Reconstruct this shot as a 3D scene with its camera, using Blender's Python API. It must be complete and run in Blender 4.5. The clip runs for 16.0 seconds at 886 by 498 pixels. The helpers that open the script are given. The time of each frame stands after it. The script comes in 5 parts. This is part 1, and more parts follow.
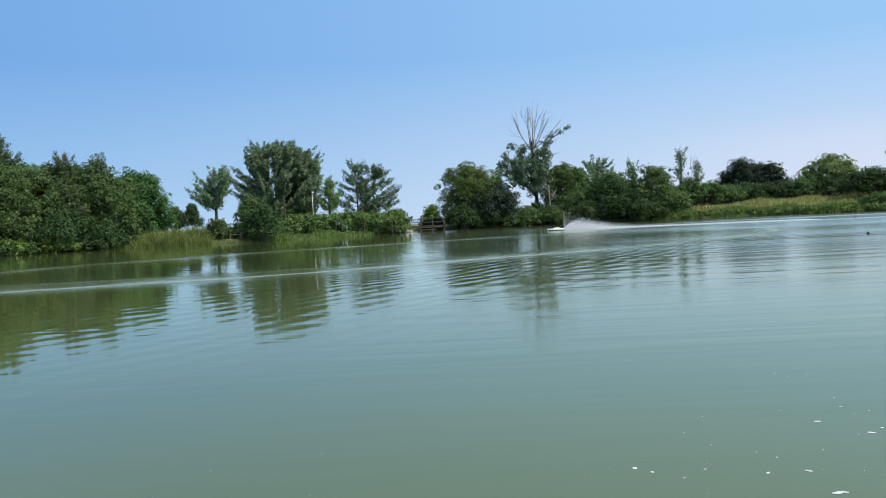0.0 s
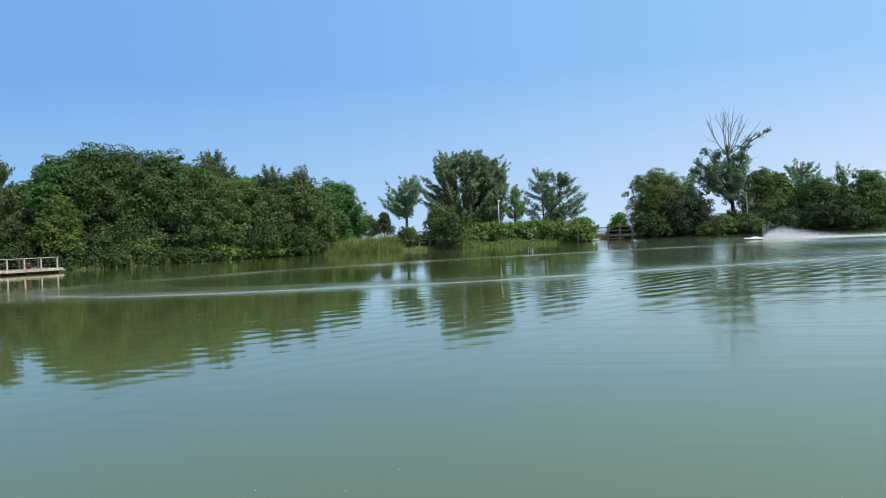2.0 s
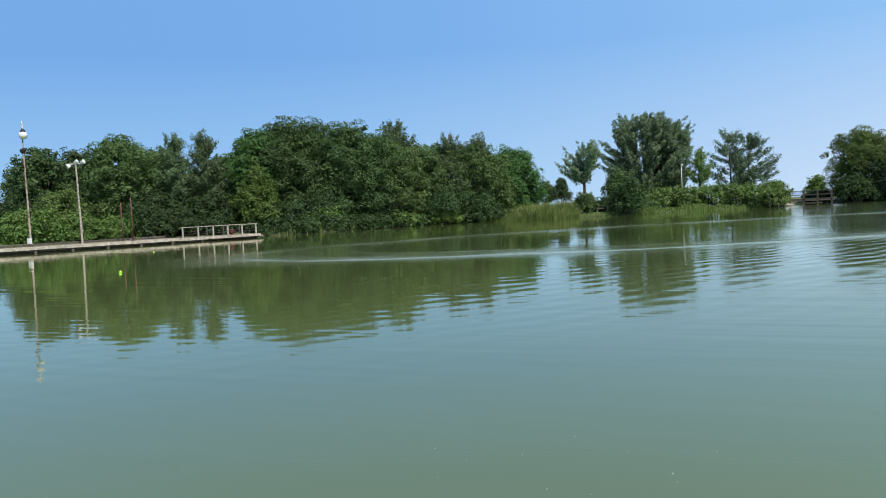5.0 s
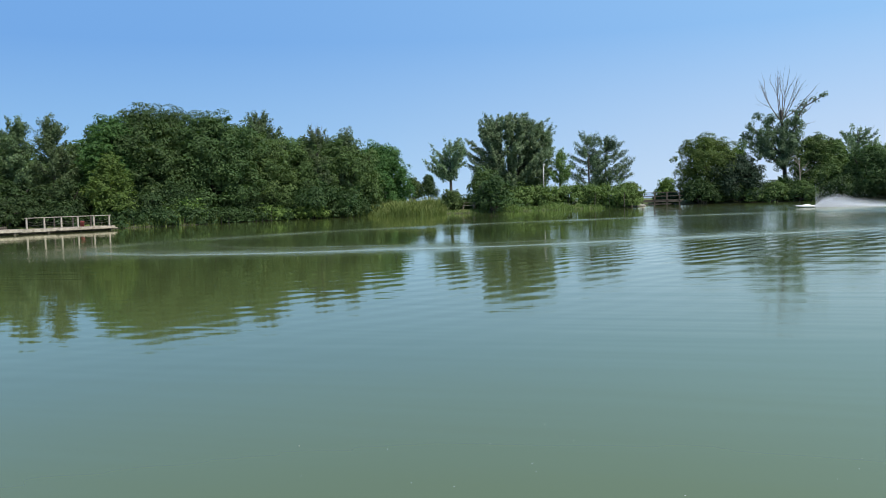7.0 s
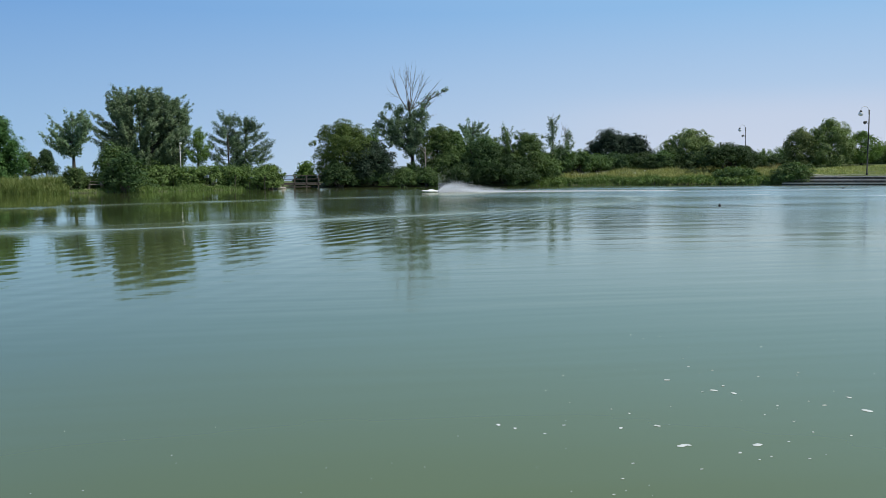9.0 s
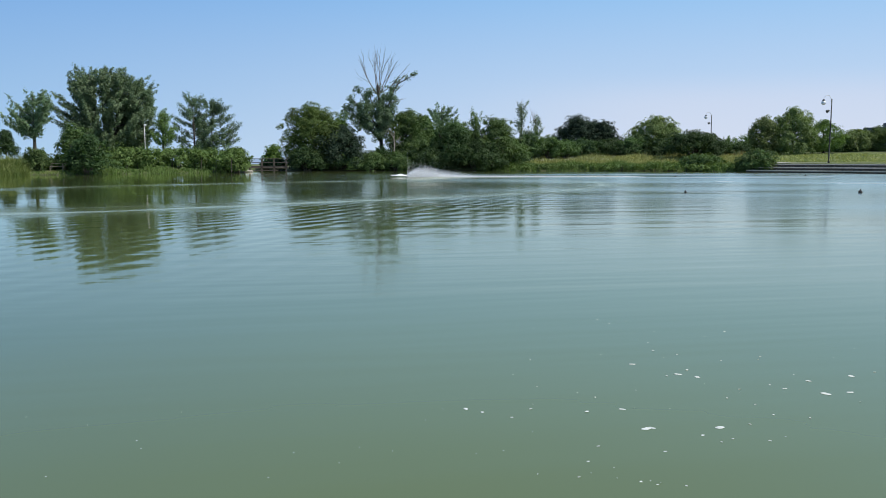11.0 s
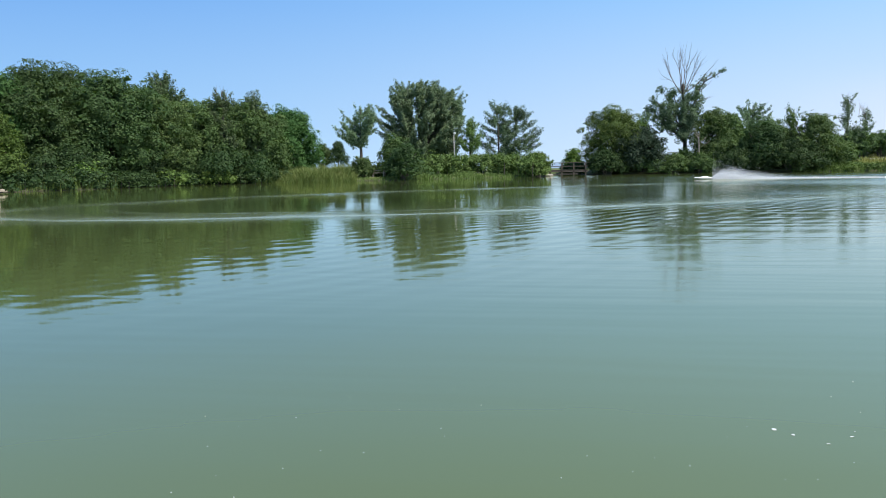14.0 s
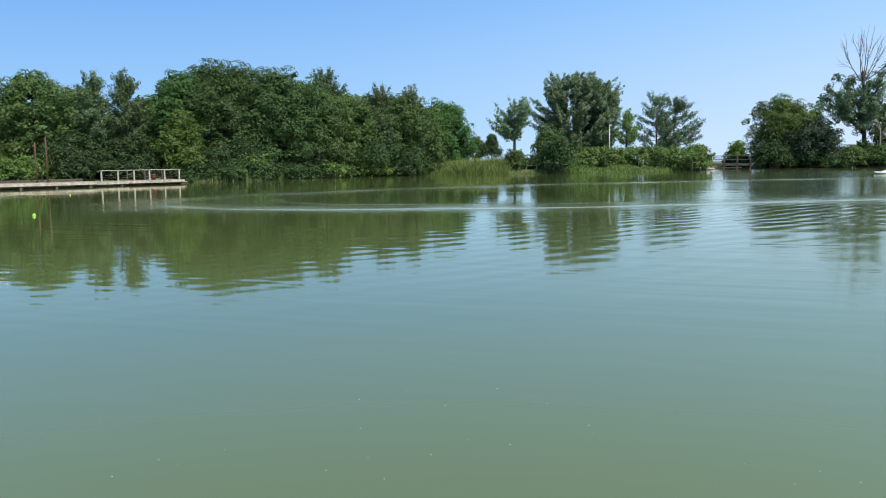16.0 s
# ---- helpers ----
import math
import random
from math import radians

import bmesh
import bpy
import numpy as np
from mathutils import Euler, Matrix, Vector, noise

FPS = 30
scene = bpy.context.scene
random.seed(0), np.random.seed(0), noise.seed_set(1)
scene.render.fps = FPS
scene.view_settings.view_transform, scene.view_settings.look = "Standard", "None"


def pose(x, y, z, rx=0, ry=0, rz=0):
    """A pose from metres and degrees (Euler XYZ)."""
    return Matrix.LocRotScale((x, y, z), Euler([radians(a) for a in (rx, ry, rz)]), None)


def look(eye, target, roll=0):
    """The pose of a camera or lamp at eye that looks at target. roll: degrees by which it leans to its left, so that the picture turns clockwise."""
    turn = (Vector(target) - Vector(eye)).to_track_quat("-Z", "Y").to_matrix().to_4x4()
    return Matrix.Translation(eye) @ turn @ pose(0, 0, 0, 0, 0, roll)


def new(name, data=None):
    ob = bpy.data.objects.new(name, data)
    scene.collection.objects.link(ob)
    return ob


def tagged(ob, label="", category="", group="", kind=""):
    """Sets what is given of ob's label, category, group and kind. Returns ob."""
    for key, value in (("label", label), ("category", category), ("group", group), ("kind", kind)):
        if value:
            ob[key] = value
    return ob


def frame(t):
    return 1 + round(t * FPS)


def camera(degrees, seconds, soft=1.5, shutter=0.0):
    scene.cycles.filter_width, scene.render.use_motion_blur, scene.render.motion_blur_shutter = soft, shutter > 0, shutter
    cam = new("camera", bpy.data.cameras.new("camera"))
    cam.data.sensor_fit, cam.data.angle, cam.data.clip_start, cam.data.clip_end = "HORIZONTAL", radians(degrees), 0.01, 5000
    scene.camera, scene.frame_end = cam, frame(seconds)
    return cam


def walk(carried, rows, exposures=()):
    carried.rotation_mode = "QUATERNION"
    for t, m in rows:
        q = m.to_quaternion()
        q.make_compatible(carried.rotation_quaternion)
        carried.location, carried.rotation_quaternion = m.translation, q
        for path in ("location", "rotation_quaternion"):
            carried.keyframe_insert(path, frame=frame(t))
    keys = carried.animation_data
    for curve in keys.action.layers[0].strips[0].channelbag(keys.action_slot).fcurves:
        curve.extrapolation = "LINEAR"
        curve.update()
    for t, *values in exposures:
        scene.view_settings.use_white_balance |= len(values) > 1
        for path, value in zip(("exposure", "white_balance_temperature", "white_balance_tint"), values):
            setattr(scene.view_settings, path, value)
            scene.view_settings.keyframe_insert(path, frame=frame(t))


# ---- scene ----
# ---- camera: held at one spot on the near bank, panned by hand ----
cam = camera(57.5, 16.0, soft=0.9)
EYE = Vector((0.0, 0.0, 1.7))
# seconds, yaw to the left, pitch up, roll (degrees)
ROWS = [
    (0, -0.000, -2.219, -2.671),
    (0.5, 4.180, -1.642, -3.049),
    (1, 7.374, -1.159, -2.767),
    (1.5, 10.206, -1.175, -2.406),
    (2, 13.055, -1.042, -2.522),
    (2.5, 16.213, -1.164, -2.941),
    (3, 18.759, -1.575, -3.156),
    (3.5, 21.558, -1.977, -3.149),
    (4, 23.892, -2.438, -3.165),
    (4.2, 24.450, -2.580, -3.120),
    (5.2, 25.700, -2.850, -2.850),
    (6.3, 22.400, -2.930, -2.400),
    (6.5, 20.777, -2.992, -2.250),
    (7, 16.235, -3.534, -1.793),
    (7.5, 13.620, -3.768, -1.487),
    (8, 9.418, -4.130, -1.341),
    (8.5, -0.725, -4.858, -0.958),
    (9, -8.868, -5.288, -0.414),
    (9.2, -10.280, -5.360, -0.300),
    (10.2, -12.200, -6.100, -0.050),
    (11.3, -9.640, -6.450, 0.100),
    (11.5, -8.187, -6.458, 0.090),
    (12, -3.697, -6.457, -0.089),
    (12.5, 0.429, -6.368, -0.391),
    (13, 3.702, -6.239, -0.699),
    (13.5, 6.850, -6.134, -0.928),
    (14, 9.904, -5.965, -0.970),
    (14.5, 13.024, -5.942, -0.889),
    (15, 15.806, -6.149, -0.687),
    (15.5, 18.401, -6.281, -0.748),
    (16, 20.664, -6.303, -0.849),
]


def aim(yaw, pitch, roll):
    a, b = radians(yaw), radians(pitch)
    way = Vector((-math.sin(a) * math.cos(b), math.cos(a) * math.cos(b), math.sin(b)))
    return look(EYE, EYE + 10 * way, roll)


walk(cam, [(t, aim(yaw, pitch, roll)) for t, yaw, pitch, roll in ROWS],
     [(0, 0.0), (1.5, 0.05), (2.5, 0.12), (4, 0.08), (7, 0.03), (8, -0.05), (8.5, -0.13), (9, -0.20), (10.2, -0.17), (11.5, 0.02), (12.5, 0.18), (14, 0.21), (16, 0.24)])

# ---- light: high summer sun, clear sky ----
SUN_AZ, SUN_EL = 122.0, 55.0
world = bpy.data.worlds.new("sky")
scene.world = world
world.use_nodes = True
wn = world.node_tree
sky = wn.nodes.new("ShaderNodeTexSky")
sky.sky_type = "NISHITA"
sky.sun_disc = False
sky.sun_elevation, sky.sun_rotation = radians(SUN_EL), radians(SUN_AZ)
sky.altitude, sky.air_density, sky.dust_density, sky.ozone_density = 80.0, 1.0, 0.15, 3.5
high = wn.nodes["Background"]
wn.links.new(sky.outputs[0], high.inputs[0])
high.inputs[1].default_value = 0.13
# low down, summer haze over the lake: bluer away from the sun, paler towards it
way = wn.nodes.new("ShaderNodeSeparateXYZ")
wn.links.new(wn.nodes.new("ShaderNodeTexCoord").outputs["Generated"], way.inputs[0])


def sky_span(socket, a, b, kind="SMOOTHSTEP"):
    n = wn.nodes.new("ShaderNodeMapRange")
    n.interpolation_type = kind
    n.inputs[1].default_value, n.inputs[2].default_value = a, b
    wn.links.new(socket, n.inputs[0])
    return n.outputs[0]


def sky_mix(fac, a, b):
    n = wn.nodes.new("ShaderNodeMix")
    n.data_type = "RGBA"
    wn.links.new(fac, n.inputs[0])
    for socket, value in ((n.inputs[6], a), (n.inputs[7], b)):
        if isinstance(value, tuple):
            socket.default_value = (*value, 1)
        else:
            wn.links.new(value, socket)
    return n.outputs[2]


towards = sky_span(way.outputs[0], -0.75, 0.65)
rim = sky_mix(towards, (0.345, 0.590, 0.86), (0.672, 0.768, 0.920))
upper = sky_mix(towards, (0.175, 0.390, 0.775), (0.330, 0.588, 0.925))
low = wn.nodes.new("ShaderNodeBackground")
air = sky_mix(sky_span(way.outputs[2], 0.01, 0.19, "LINEAR"), rim, upper)
# a thin pinkish bank of haze that lies low towards the sun's side
bank = wn.nodes.new("ShaderNodeMath")
bank.operation = "MULTIPLY"
wn.links.new(sky_span(way.outputs[0], 0.18, 0.48), bank.inputs[0])
wn.links.new(sky_span(way.outputs[2], 0.105, 0.060), bank.inputs[1])
half = wn.nodes.new("ShaderNodeMath")
half.operation = "MULTIPLY"
wn.links.new(bank.outputs[0], half.inputs[0])
half.inputs[1].default_value = 0.40
wn.links.new(sky_mix(half.outputs[0], air, (0.722, 0.757, 0.903)), low.inputs[0])
both = wn.nodes.new("ShaderNodeMixShader")
wn.links.new(sky_span(way.outputs[2], 0.25, 0.70), both.inputs[0])
wn.links.new(low.outputs[0], both.inputs[1])
wn.links.new(high.outputs[0], both.inputs[2])
wn.links.new(both.outputs[0], wn.nodes["World Output"].inputs[0])
scene.view_settings.exposure = 0.0
sun = new("sun", bpy.data.lights.new("sun", "SUN"))
sun.data.energy, sun.data.angle, sun.data.color = 4.8, radians(0.53), (1.0, 0.95, 0.87)
s_az, s_el = radians(SUN_AZ), radians(SUN_EL)
sun.matrix_world = look((200 * math.sin(s_az) * math.cos(s_el), 200 * math.cos(s_az) * math.cos(s_el), 200 * math.sin(s_el)), (0, 0, 0))


# ---- materials ----
def material(name):
    m = bpy.data.materials.new(name)
    m.use_nodes = True
    nt = m.node_tree
    return m, nt, nt.nodes["Principled BSDF"]


def node(nt, kind, **values):
    n = nt.nodes.new(kind)
    for key, value in values.items():
        n.inputs[key.replace("_", " ")].default_value = value
    return n


def ramp(nt, source, stops):
    r = nt.nodes.new("ShaderNodeValToRGB")
    while len(r.color_ramp.elements) < len(stops):
        r.color_ramp.elements.new(0.5)
    for e, (at, c) in zip(r.color_ramp.elements, stops):
        e.position, e.color = at, (*c, 1)
    nt.links.new(source, r.inputs[0])
    return r.outputs[0]


def mix(nt, fac, a, b, mode="MIX"):
    n = nt.nodes.new("ShaderNodeMix")
    n.data_type, n.blend_type = "RGBA", mode
    for socket, value in ((n.inputs[0], fac), (n.inputs[6], a), (n.inputs[7], b)):
        if isinstance(value, (int, float)):
            socket.default_value = value
        elif isinstance(value, tuple):
            socket.default_value = (*value, 1)
        else:
            nt.links.new(value, socket)
    return n.outputs[2]


def maths(nt, op, a, b=0.0, c=None):
    n = nt.nodes.new("ShaderNodeMath")
    n.operation = op
    for socket, value in zip(n.inputs, (a, b) if c is None else (a, b, c)):
        if isinstance(value, (int, float)):
            socket.default_value = value
        else:
            nt.links.new(value, socket)
    return n.outputs[0]


def surface(name, dark, light, rough=0.8, scale=3.0, bump=0.02, metal=0.0, stain=0.3):
    """A worn surface: grain at a fine scale, stains at a coarse one."""
    m, nt, p = material(name)
    tex = nt.nodes.new("ShaderNodeTexCoord").outputs["Object"]
    fine, coarse = node(nt, "ShaderNodeTexNoise", Scale=scale, Detail=6.0), node(nt, "ShaderNodeTexNoise", Scale=scale * 0.13, Detail=3.0)
    for n in (fine, coarse):
        nt.links.new(tex, n.inputs["Vector"])
    base = ramp(nt, fine.outputs[0], [(0.3, dark), (0.7, light)])
    base = mix(nt, ramp(nt, coarse.outputs[0], [(0.42, (0, 0, 0)), (0.68, (stain, stain, stain))]), base, tuple(0.45 * v for v in dark))
    nt.links.new(base, p.inputs["Base Color"])
    p.inputs["Roughness"].default_value, p.inputs["Metallic"].default_value = rough, metal
    b = node(nt, "ShaderNodeBump", Strength=0.6, Distance=bump)
    nt.links.new(fine.outputs[0], b.inputs["Height"])
    nt.links.new(b.outputs[0], p.inputs["Normal"])
    return m


def leaves(name, dark, light, warm, gloss=0.6, through_light=0.34, glow=(0.9, 1.0, 0.35)):
    """Foliage: each leaf its own tone, each plant a little off its neighbours."""
    m, nt, p = material(name)
    geo, info = nt.nodes.new("ShaderNodeNewGeometry"), nt.nodes.new("ShaderNodeObjectInfo")
    patch = node(nt, "ShaderNodeTexNoise", Scale=0.9, Detail=3.0)
    nt.links.new(nt.nodes.new("ShaderNodeTexCoord").outputs["Object"], patch.inputs["Vector"])
    tone = maths(nt, "ADD", maths(nt, "MULTIPLY", geo.outputs["Random Per Island"], 0.34), maths(nt, "MULTIPLY", patch.outputs[0], 0.80))
    col = ramp(nt, tone, [(0.15, dark), (0.65, light), (0.98, warm)])
    shift = node(nt, "ShaderNodeHueSaturation", Saturation=1.0)
    nt.links.new(maths(nt, "MULTIPLY_ADD", info.outputs["Random"], 0.022, 0.492), shift.inputs["Hue"])
    nt.links.new(maths(nt, "MULTIPLY_ADD", info.outputs["Random"], 0.3, 0.85), shift.inputs["Value"])
    nt.links.new(col, shift.inputs["Color"])
    nt.links.new(shift.outputs[0], p.inputs["Base Color"])
    p.inputs["Roughness"].default_value = gloss
    p.inputs["Specular IOR Level"].default_value = 0.2
    back = nt.nodes.new("ShaderNodeBsdfTranslucent")
    nt.links.new(mix(nt, 1.0, shift.outputs[0], glow, "MULTIPLY"), back.inputs[0])
    both = nt.nodes.new("ShaderNodeMixShader")
    both.inputs[0].default_value = through_light
    nt.links.new(p.outputs[0], both.inputs[1])
    nt.links.new(back.outputs[0], both.inputs[2])
    nt.links.new(both.outputs[0], nt.nodes["Material Output"].inputs[0])
    return m


M_LEAF = leaves("leaf_green", (0.047, 0.082, 0.029), (0.105, 0.168, 0.056), (0.205, 0.262, 0.090))
# for dark shrubs; in undergrowth this tone also paints in the trees' shade
M_DARK = leaves("leaf_dark_and_shaded", (0.025, 0.048, 0.019), (0.053, 0.092, 0.033), (0.104, 0.145, 0.055))
M_DEEP = leaves("leaf_deep_green", (0.032, 0.056, 0.021), (0.071, 0.116, 0.040), (0.140, 0.183, 0.069))
M_BRIGHT = leaves("leaf_bright", (0.034, 0.088, 0.027), (0.080, 0.172, 0.049), (0.138, 0.236, 0.076))
M_PALE = leaves("leaf_pale", (0.068, 0.115, 0.028), (0.140, 0.215, 0.052), (0.220, 0.280, 0.090))
M_POPLAR = leaves("leaf_poplar", (0.081, 0.130, 0.067), (0.176, 0.253, 0.132), (0.345, 0.409, 0.269), gloss=0.5, glow=(0.8, 1.0, 0.6))
M_HEDGE = leaves("leaf_hedge", (0.066, 0.108, 0.034), (0.138, 0.204, 0.060), (0.217, 0.280, 0.096))
M_LIGHT = leaves("leaf_light_green", (0.085, 0.150, 0.045), (0.175, 0.290, 0.090), (0.250, 0.370, 0.140), through_light=0.45)
M_WILLOW = leaves("leaf_willow", (0.090, 0.135, 0.046), (0.190, 0.250, 0.092), (0.290, 0.330, 0.145))
M_OLIVE = leaves("leaf_olive", (0.036, 0.056, 0.016), (0.096, 0.132, 0.035), (0.225, 0.250, 0.080))
M_POPLAR_DEEP = leaves("leaf_poplar_deep", (0.058, 0.098, 0.054), (0.128, 0.190, 0.102), (0.260, 0.312, 0.205), gloss=0.5, glow=(0.8, 1.0, 0.6))
M_GREY = leaves("leaf_grey_green", (0.053, 0.085, 0.039), (0.115, 0.168, 0.076), (0.218, 0.270, 0.149), gloss=0.5)
M_YELLOW = leaves("leaf_yellow_green", (0.050, 0.084, 0.021), (0.115, 0.176, 0.042), (0.200, 0.256, 0.076))
M_FRESH = leaves("leaf_fresh", (0.065, 0.115, 0.030), (0.140, 0.225, 0.058), (0.215, 0.295, 0.090))
M_NEEDLE = leaves("needle", (0.014, 0.028, 0.016), (0.028, 0.051, 0.028), (0.051, 0.079, 0.040), gloss=0.6, through_light=0.1)
M_REED = leaves("reed", (0.10, 0.155, 0.042), (0.175, 0.245, 0.072), (0.30, 0.31, 0.14), gloss=0.55)
M_RUSSET = leaves("seed_heads", (0.200, 0.130, 0.070), (0.330, 0.225, 0.125), (0.450, 0.340, 0.200), gloss=0.6, glow=(1.0, 0.9, 0.6))
M_SEDGE = leaves("sedge", (0.080, 0.134, 0.036), (0.148, 0.215, 0.062), (0.245, 0.275, 0.112), gloss=0.55)
M_STRAW = leaves("dry_grass", (0.255, 0.300, 0.095), (0.395, 0.420, 0.155), (0.530, 0.505, 0.260), gloss=0.6, glow=(1.0, 0.98, 0.55))
M_BARK = surface("bark", (0.038, 0.032, 0.026), (0.095, 0.082, 0.066), 0.95, 9.0, 0.03)
M_DEAD = surface("bleached_wood", (0.220, 0.165, 0.120), (0.520, 0.470, 0.400), 0.9, 9.0, 0.02)
M_TWIG = surface("dead_twig", (0.090, 0.069, 0.052), (0.185, 0.148, 0.115), 0.9, 9.0, 0.01)
M_PLANK = surface("weathered_plank", (0.225, 0.185, 0.140), (0.430, 0.370, 0.295), 0.85, 5.0, 0.01)
M_FASCIA = surface("stained_board", (0.260, 0.220, 0.170), (0.540, 0.480, 0.395), 0.85, 4.0, 0.012, stain=0.35)
# very dark grey: step risers, and the shade painted under the dock's deck
M_DARK_GREY = surface("dark_grey", (0.035, 0.036, 0.030), (0.080, 0.078, 0.066), 0.7, 3.0, 0.01)
M_TIMBER = surface("dark_timber", (0.050, 0.042, 0.034), (0.120, 0.100, 0.080), 0.9, 5.0, 0.01)
M_RAIL = surface("railing_wood", (0.300, 0.260, 0.215), (0.480, 0.430, 0.370), 0.8, 6.0, 0.006)
M_ROPE = surface("rope", (0.060, 0.054, 0.048), (0.130, 0.120, 0.105), 0.9, 20.0, 0.004)
M_RUST = surface("rust", (0.085, 0.040, 0.026), (0.180, 0.085, 0.055), 0.85, 7.0, 0.006)
M_FLAKED = surface("flaking_paint_on_rust", (0.130, 0.070, 0.046), (0.430, 0.370, 0.310), 0.8, 3.0, 0.006)
M_STEEL = surface("painted_steel", (0.012, 0.014, 0.012), (0.024, 0.026, 0.023), 0.65, 6.0, 0.002)
M_GREYPAINT = surface("pale_paint", (0.520, 0.520, 0.500), (0.700, 0.700, 0.680), 0.5, 6.0, 0.002, stain=0.15)
M_GLOBE = surface("lamp_glass", (0.620, 0.630, 0.630), (0.800, 0.810, 0.810), 0.12, 4.0, 0.0, stain=0.1)
M_CONCRETE = surface("concrete", (0.380, 0.360, 0.325), (0.560, 0.535, 0.485), 0.9, 4.0, 0.01)
M_ROCK = surface("stone", (0.260, 0.235, 0.205), (0.430, 0.400, 0.350), 0.9, 3.0, 0.04)
M_RED = surface("red_plastic", (0.160, 0.028, 0.026), (0.230, 0.040, 0.034), 0.5, 4.0, 0.0)
M_WHITE = surface("white_gelcoat", (0.760, 0.760, 0.750), (0.820, 0.820, 0.810), 0.22, 3.0, 0.0, stain=0.05)
M_BLACK = surface("black_rubber", (0.012, 0.012, 0.012), (0.022, 0.022, 0.022), 0.5, 6.0, 0.0)
M_LIME = surface("lime_plastic", (0.260, 0.560, 0.030), (0.340, 0.660, 0.050), 0.4, 4.0, 0.0, stain=0.05)
M_FOAM = surface("foam", (0.480, 0.520, 0.470), (0.680, 0.700, 0.660), 0.8, 14.0, 0.004, stain=0.05)
M_SPRAY = leaves("spray_drops", (0.90, 0.91, 0.92), (0.93, 0.94, 0.95), (0.95, 0.95, 0.96), gloss=0.4, through_light=0.45, glow=(1.0, 1.0, 1.0))
M_ROOF = surface("grey_roof", (0.090, 0.095, 0.105), (0.150, 0.155, 0.165), 0.8, 3.0, 0.01)
M_WALL = surface("pale_wall", (0.300, 0.300, 0.300), (0.400, 0.395, 0.385), 0.8, 2.0, 0.005)


def ground_material():
    m, nt, p = material("bank_soil_and_grass")
    tex = nt.nodes.new("ShaderNodeTexCoord").outputs["Object"]
    fine, coarse = node(nt, "ShaderNodeTexNoise", Scale=2.2, Detail=8.0), node(nt, "ShaderNodeTexNoise", Scale=0.07, Detail=4.0)
    for n in (fine, coarse):
        nt.links.new(tex, n.inputs["Vector"])
    grass = ramp(nt, fine.outputs[0], [(0.25, (0.055, 0.085, 0.020)), (0.6, (0.105, 0.135, 0.035)), (0.85, (0.190, 0.180, 0.075))])
    col = mix(nt, ramp(nt, coarse.outputs[0], [(0.45, (0, 0, 0)), (0.7, (0.6, 0.6, 0.6))]), grass, (0.170, 0.160, 0.070))
    low = nt.nodes.new("ShaderNodeSeparateXYZ")
    nt.links.new(tex, low.inputs[0])
    mud = nt.nodes.new("ShaderNodeMapRange")
    mud.inputs[1].default_value, mud.inputs[2].default_value, mud.inputs[3].default_value, mud.inputs[4].default_value = 0.02, 0.22, 1.0, 0.0
    nt.links.new(low.outputs[2], mud.inputs[0])
    nt.links.new(mix(nt, mud.outputs[0], col, (0.045, 0.042, 0.028)), p.inputs["Base Color"])
    p.inputs["Roughness"].default_value = 0.95
    b = node(nt, "ShaderNodeBump", Strength=0.8, Distance=0.12)
    nt.links.new(fine.outputs[0], b.inputs["Height"])
    nt.links.new(b.outputs[0], p.inputs["Normal"])
    return m


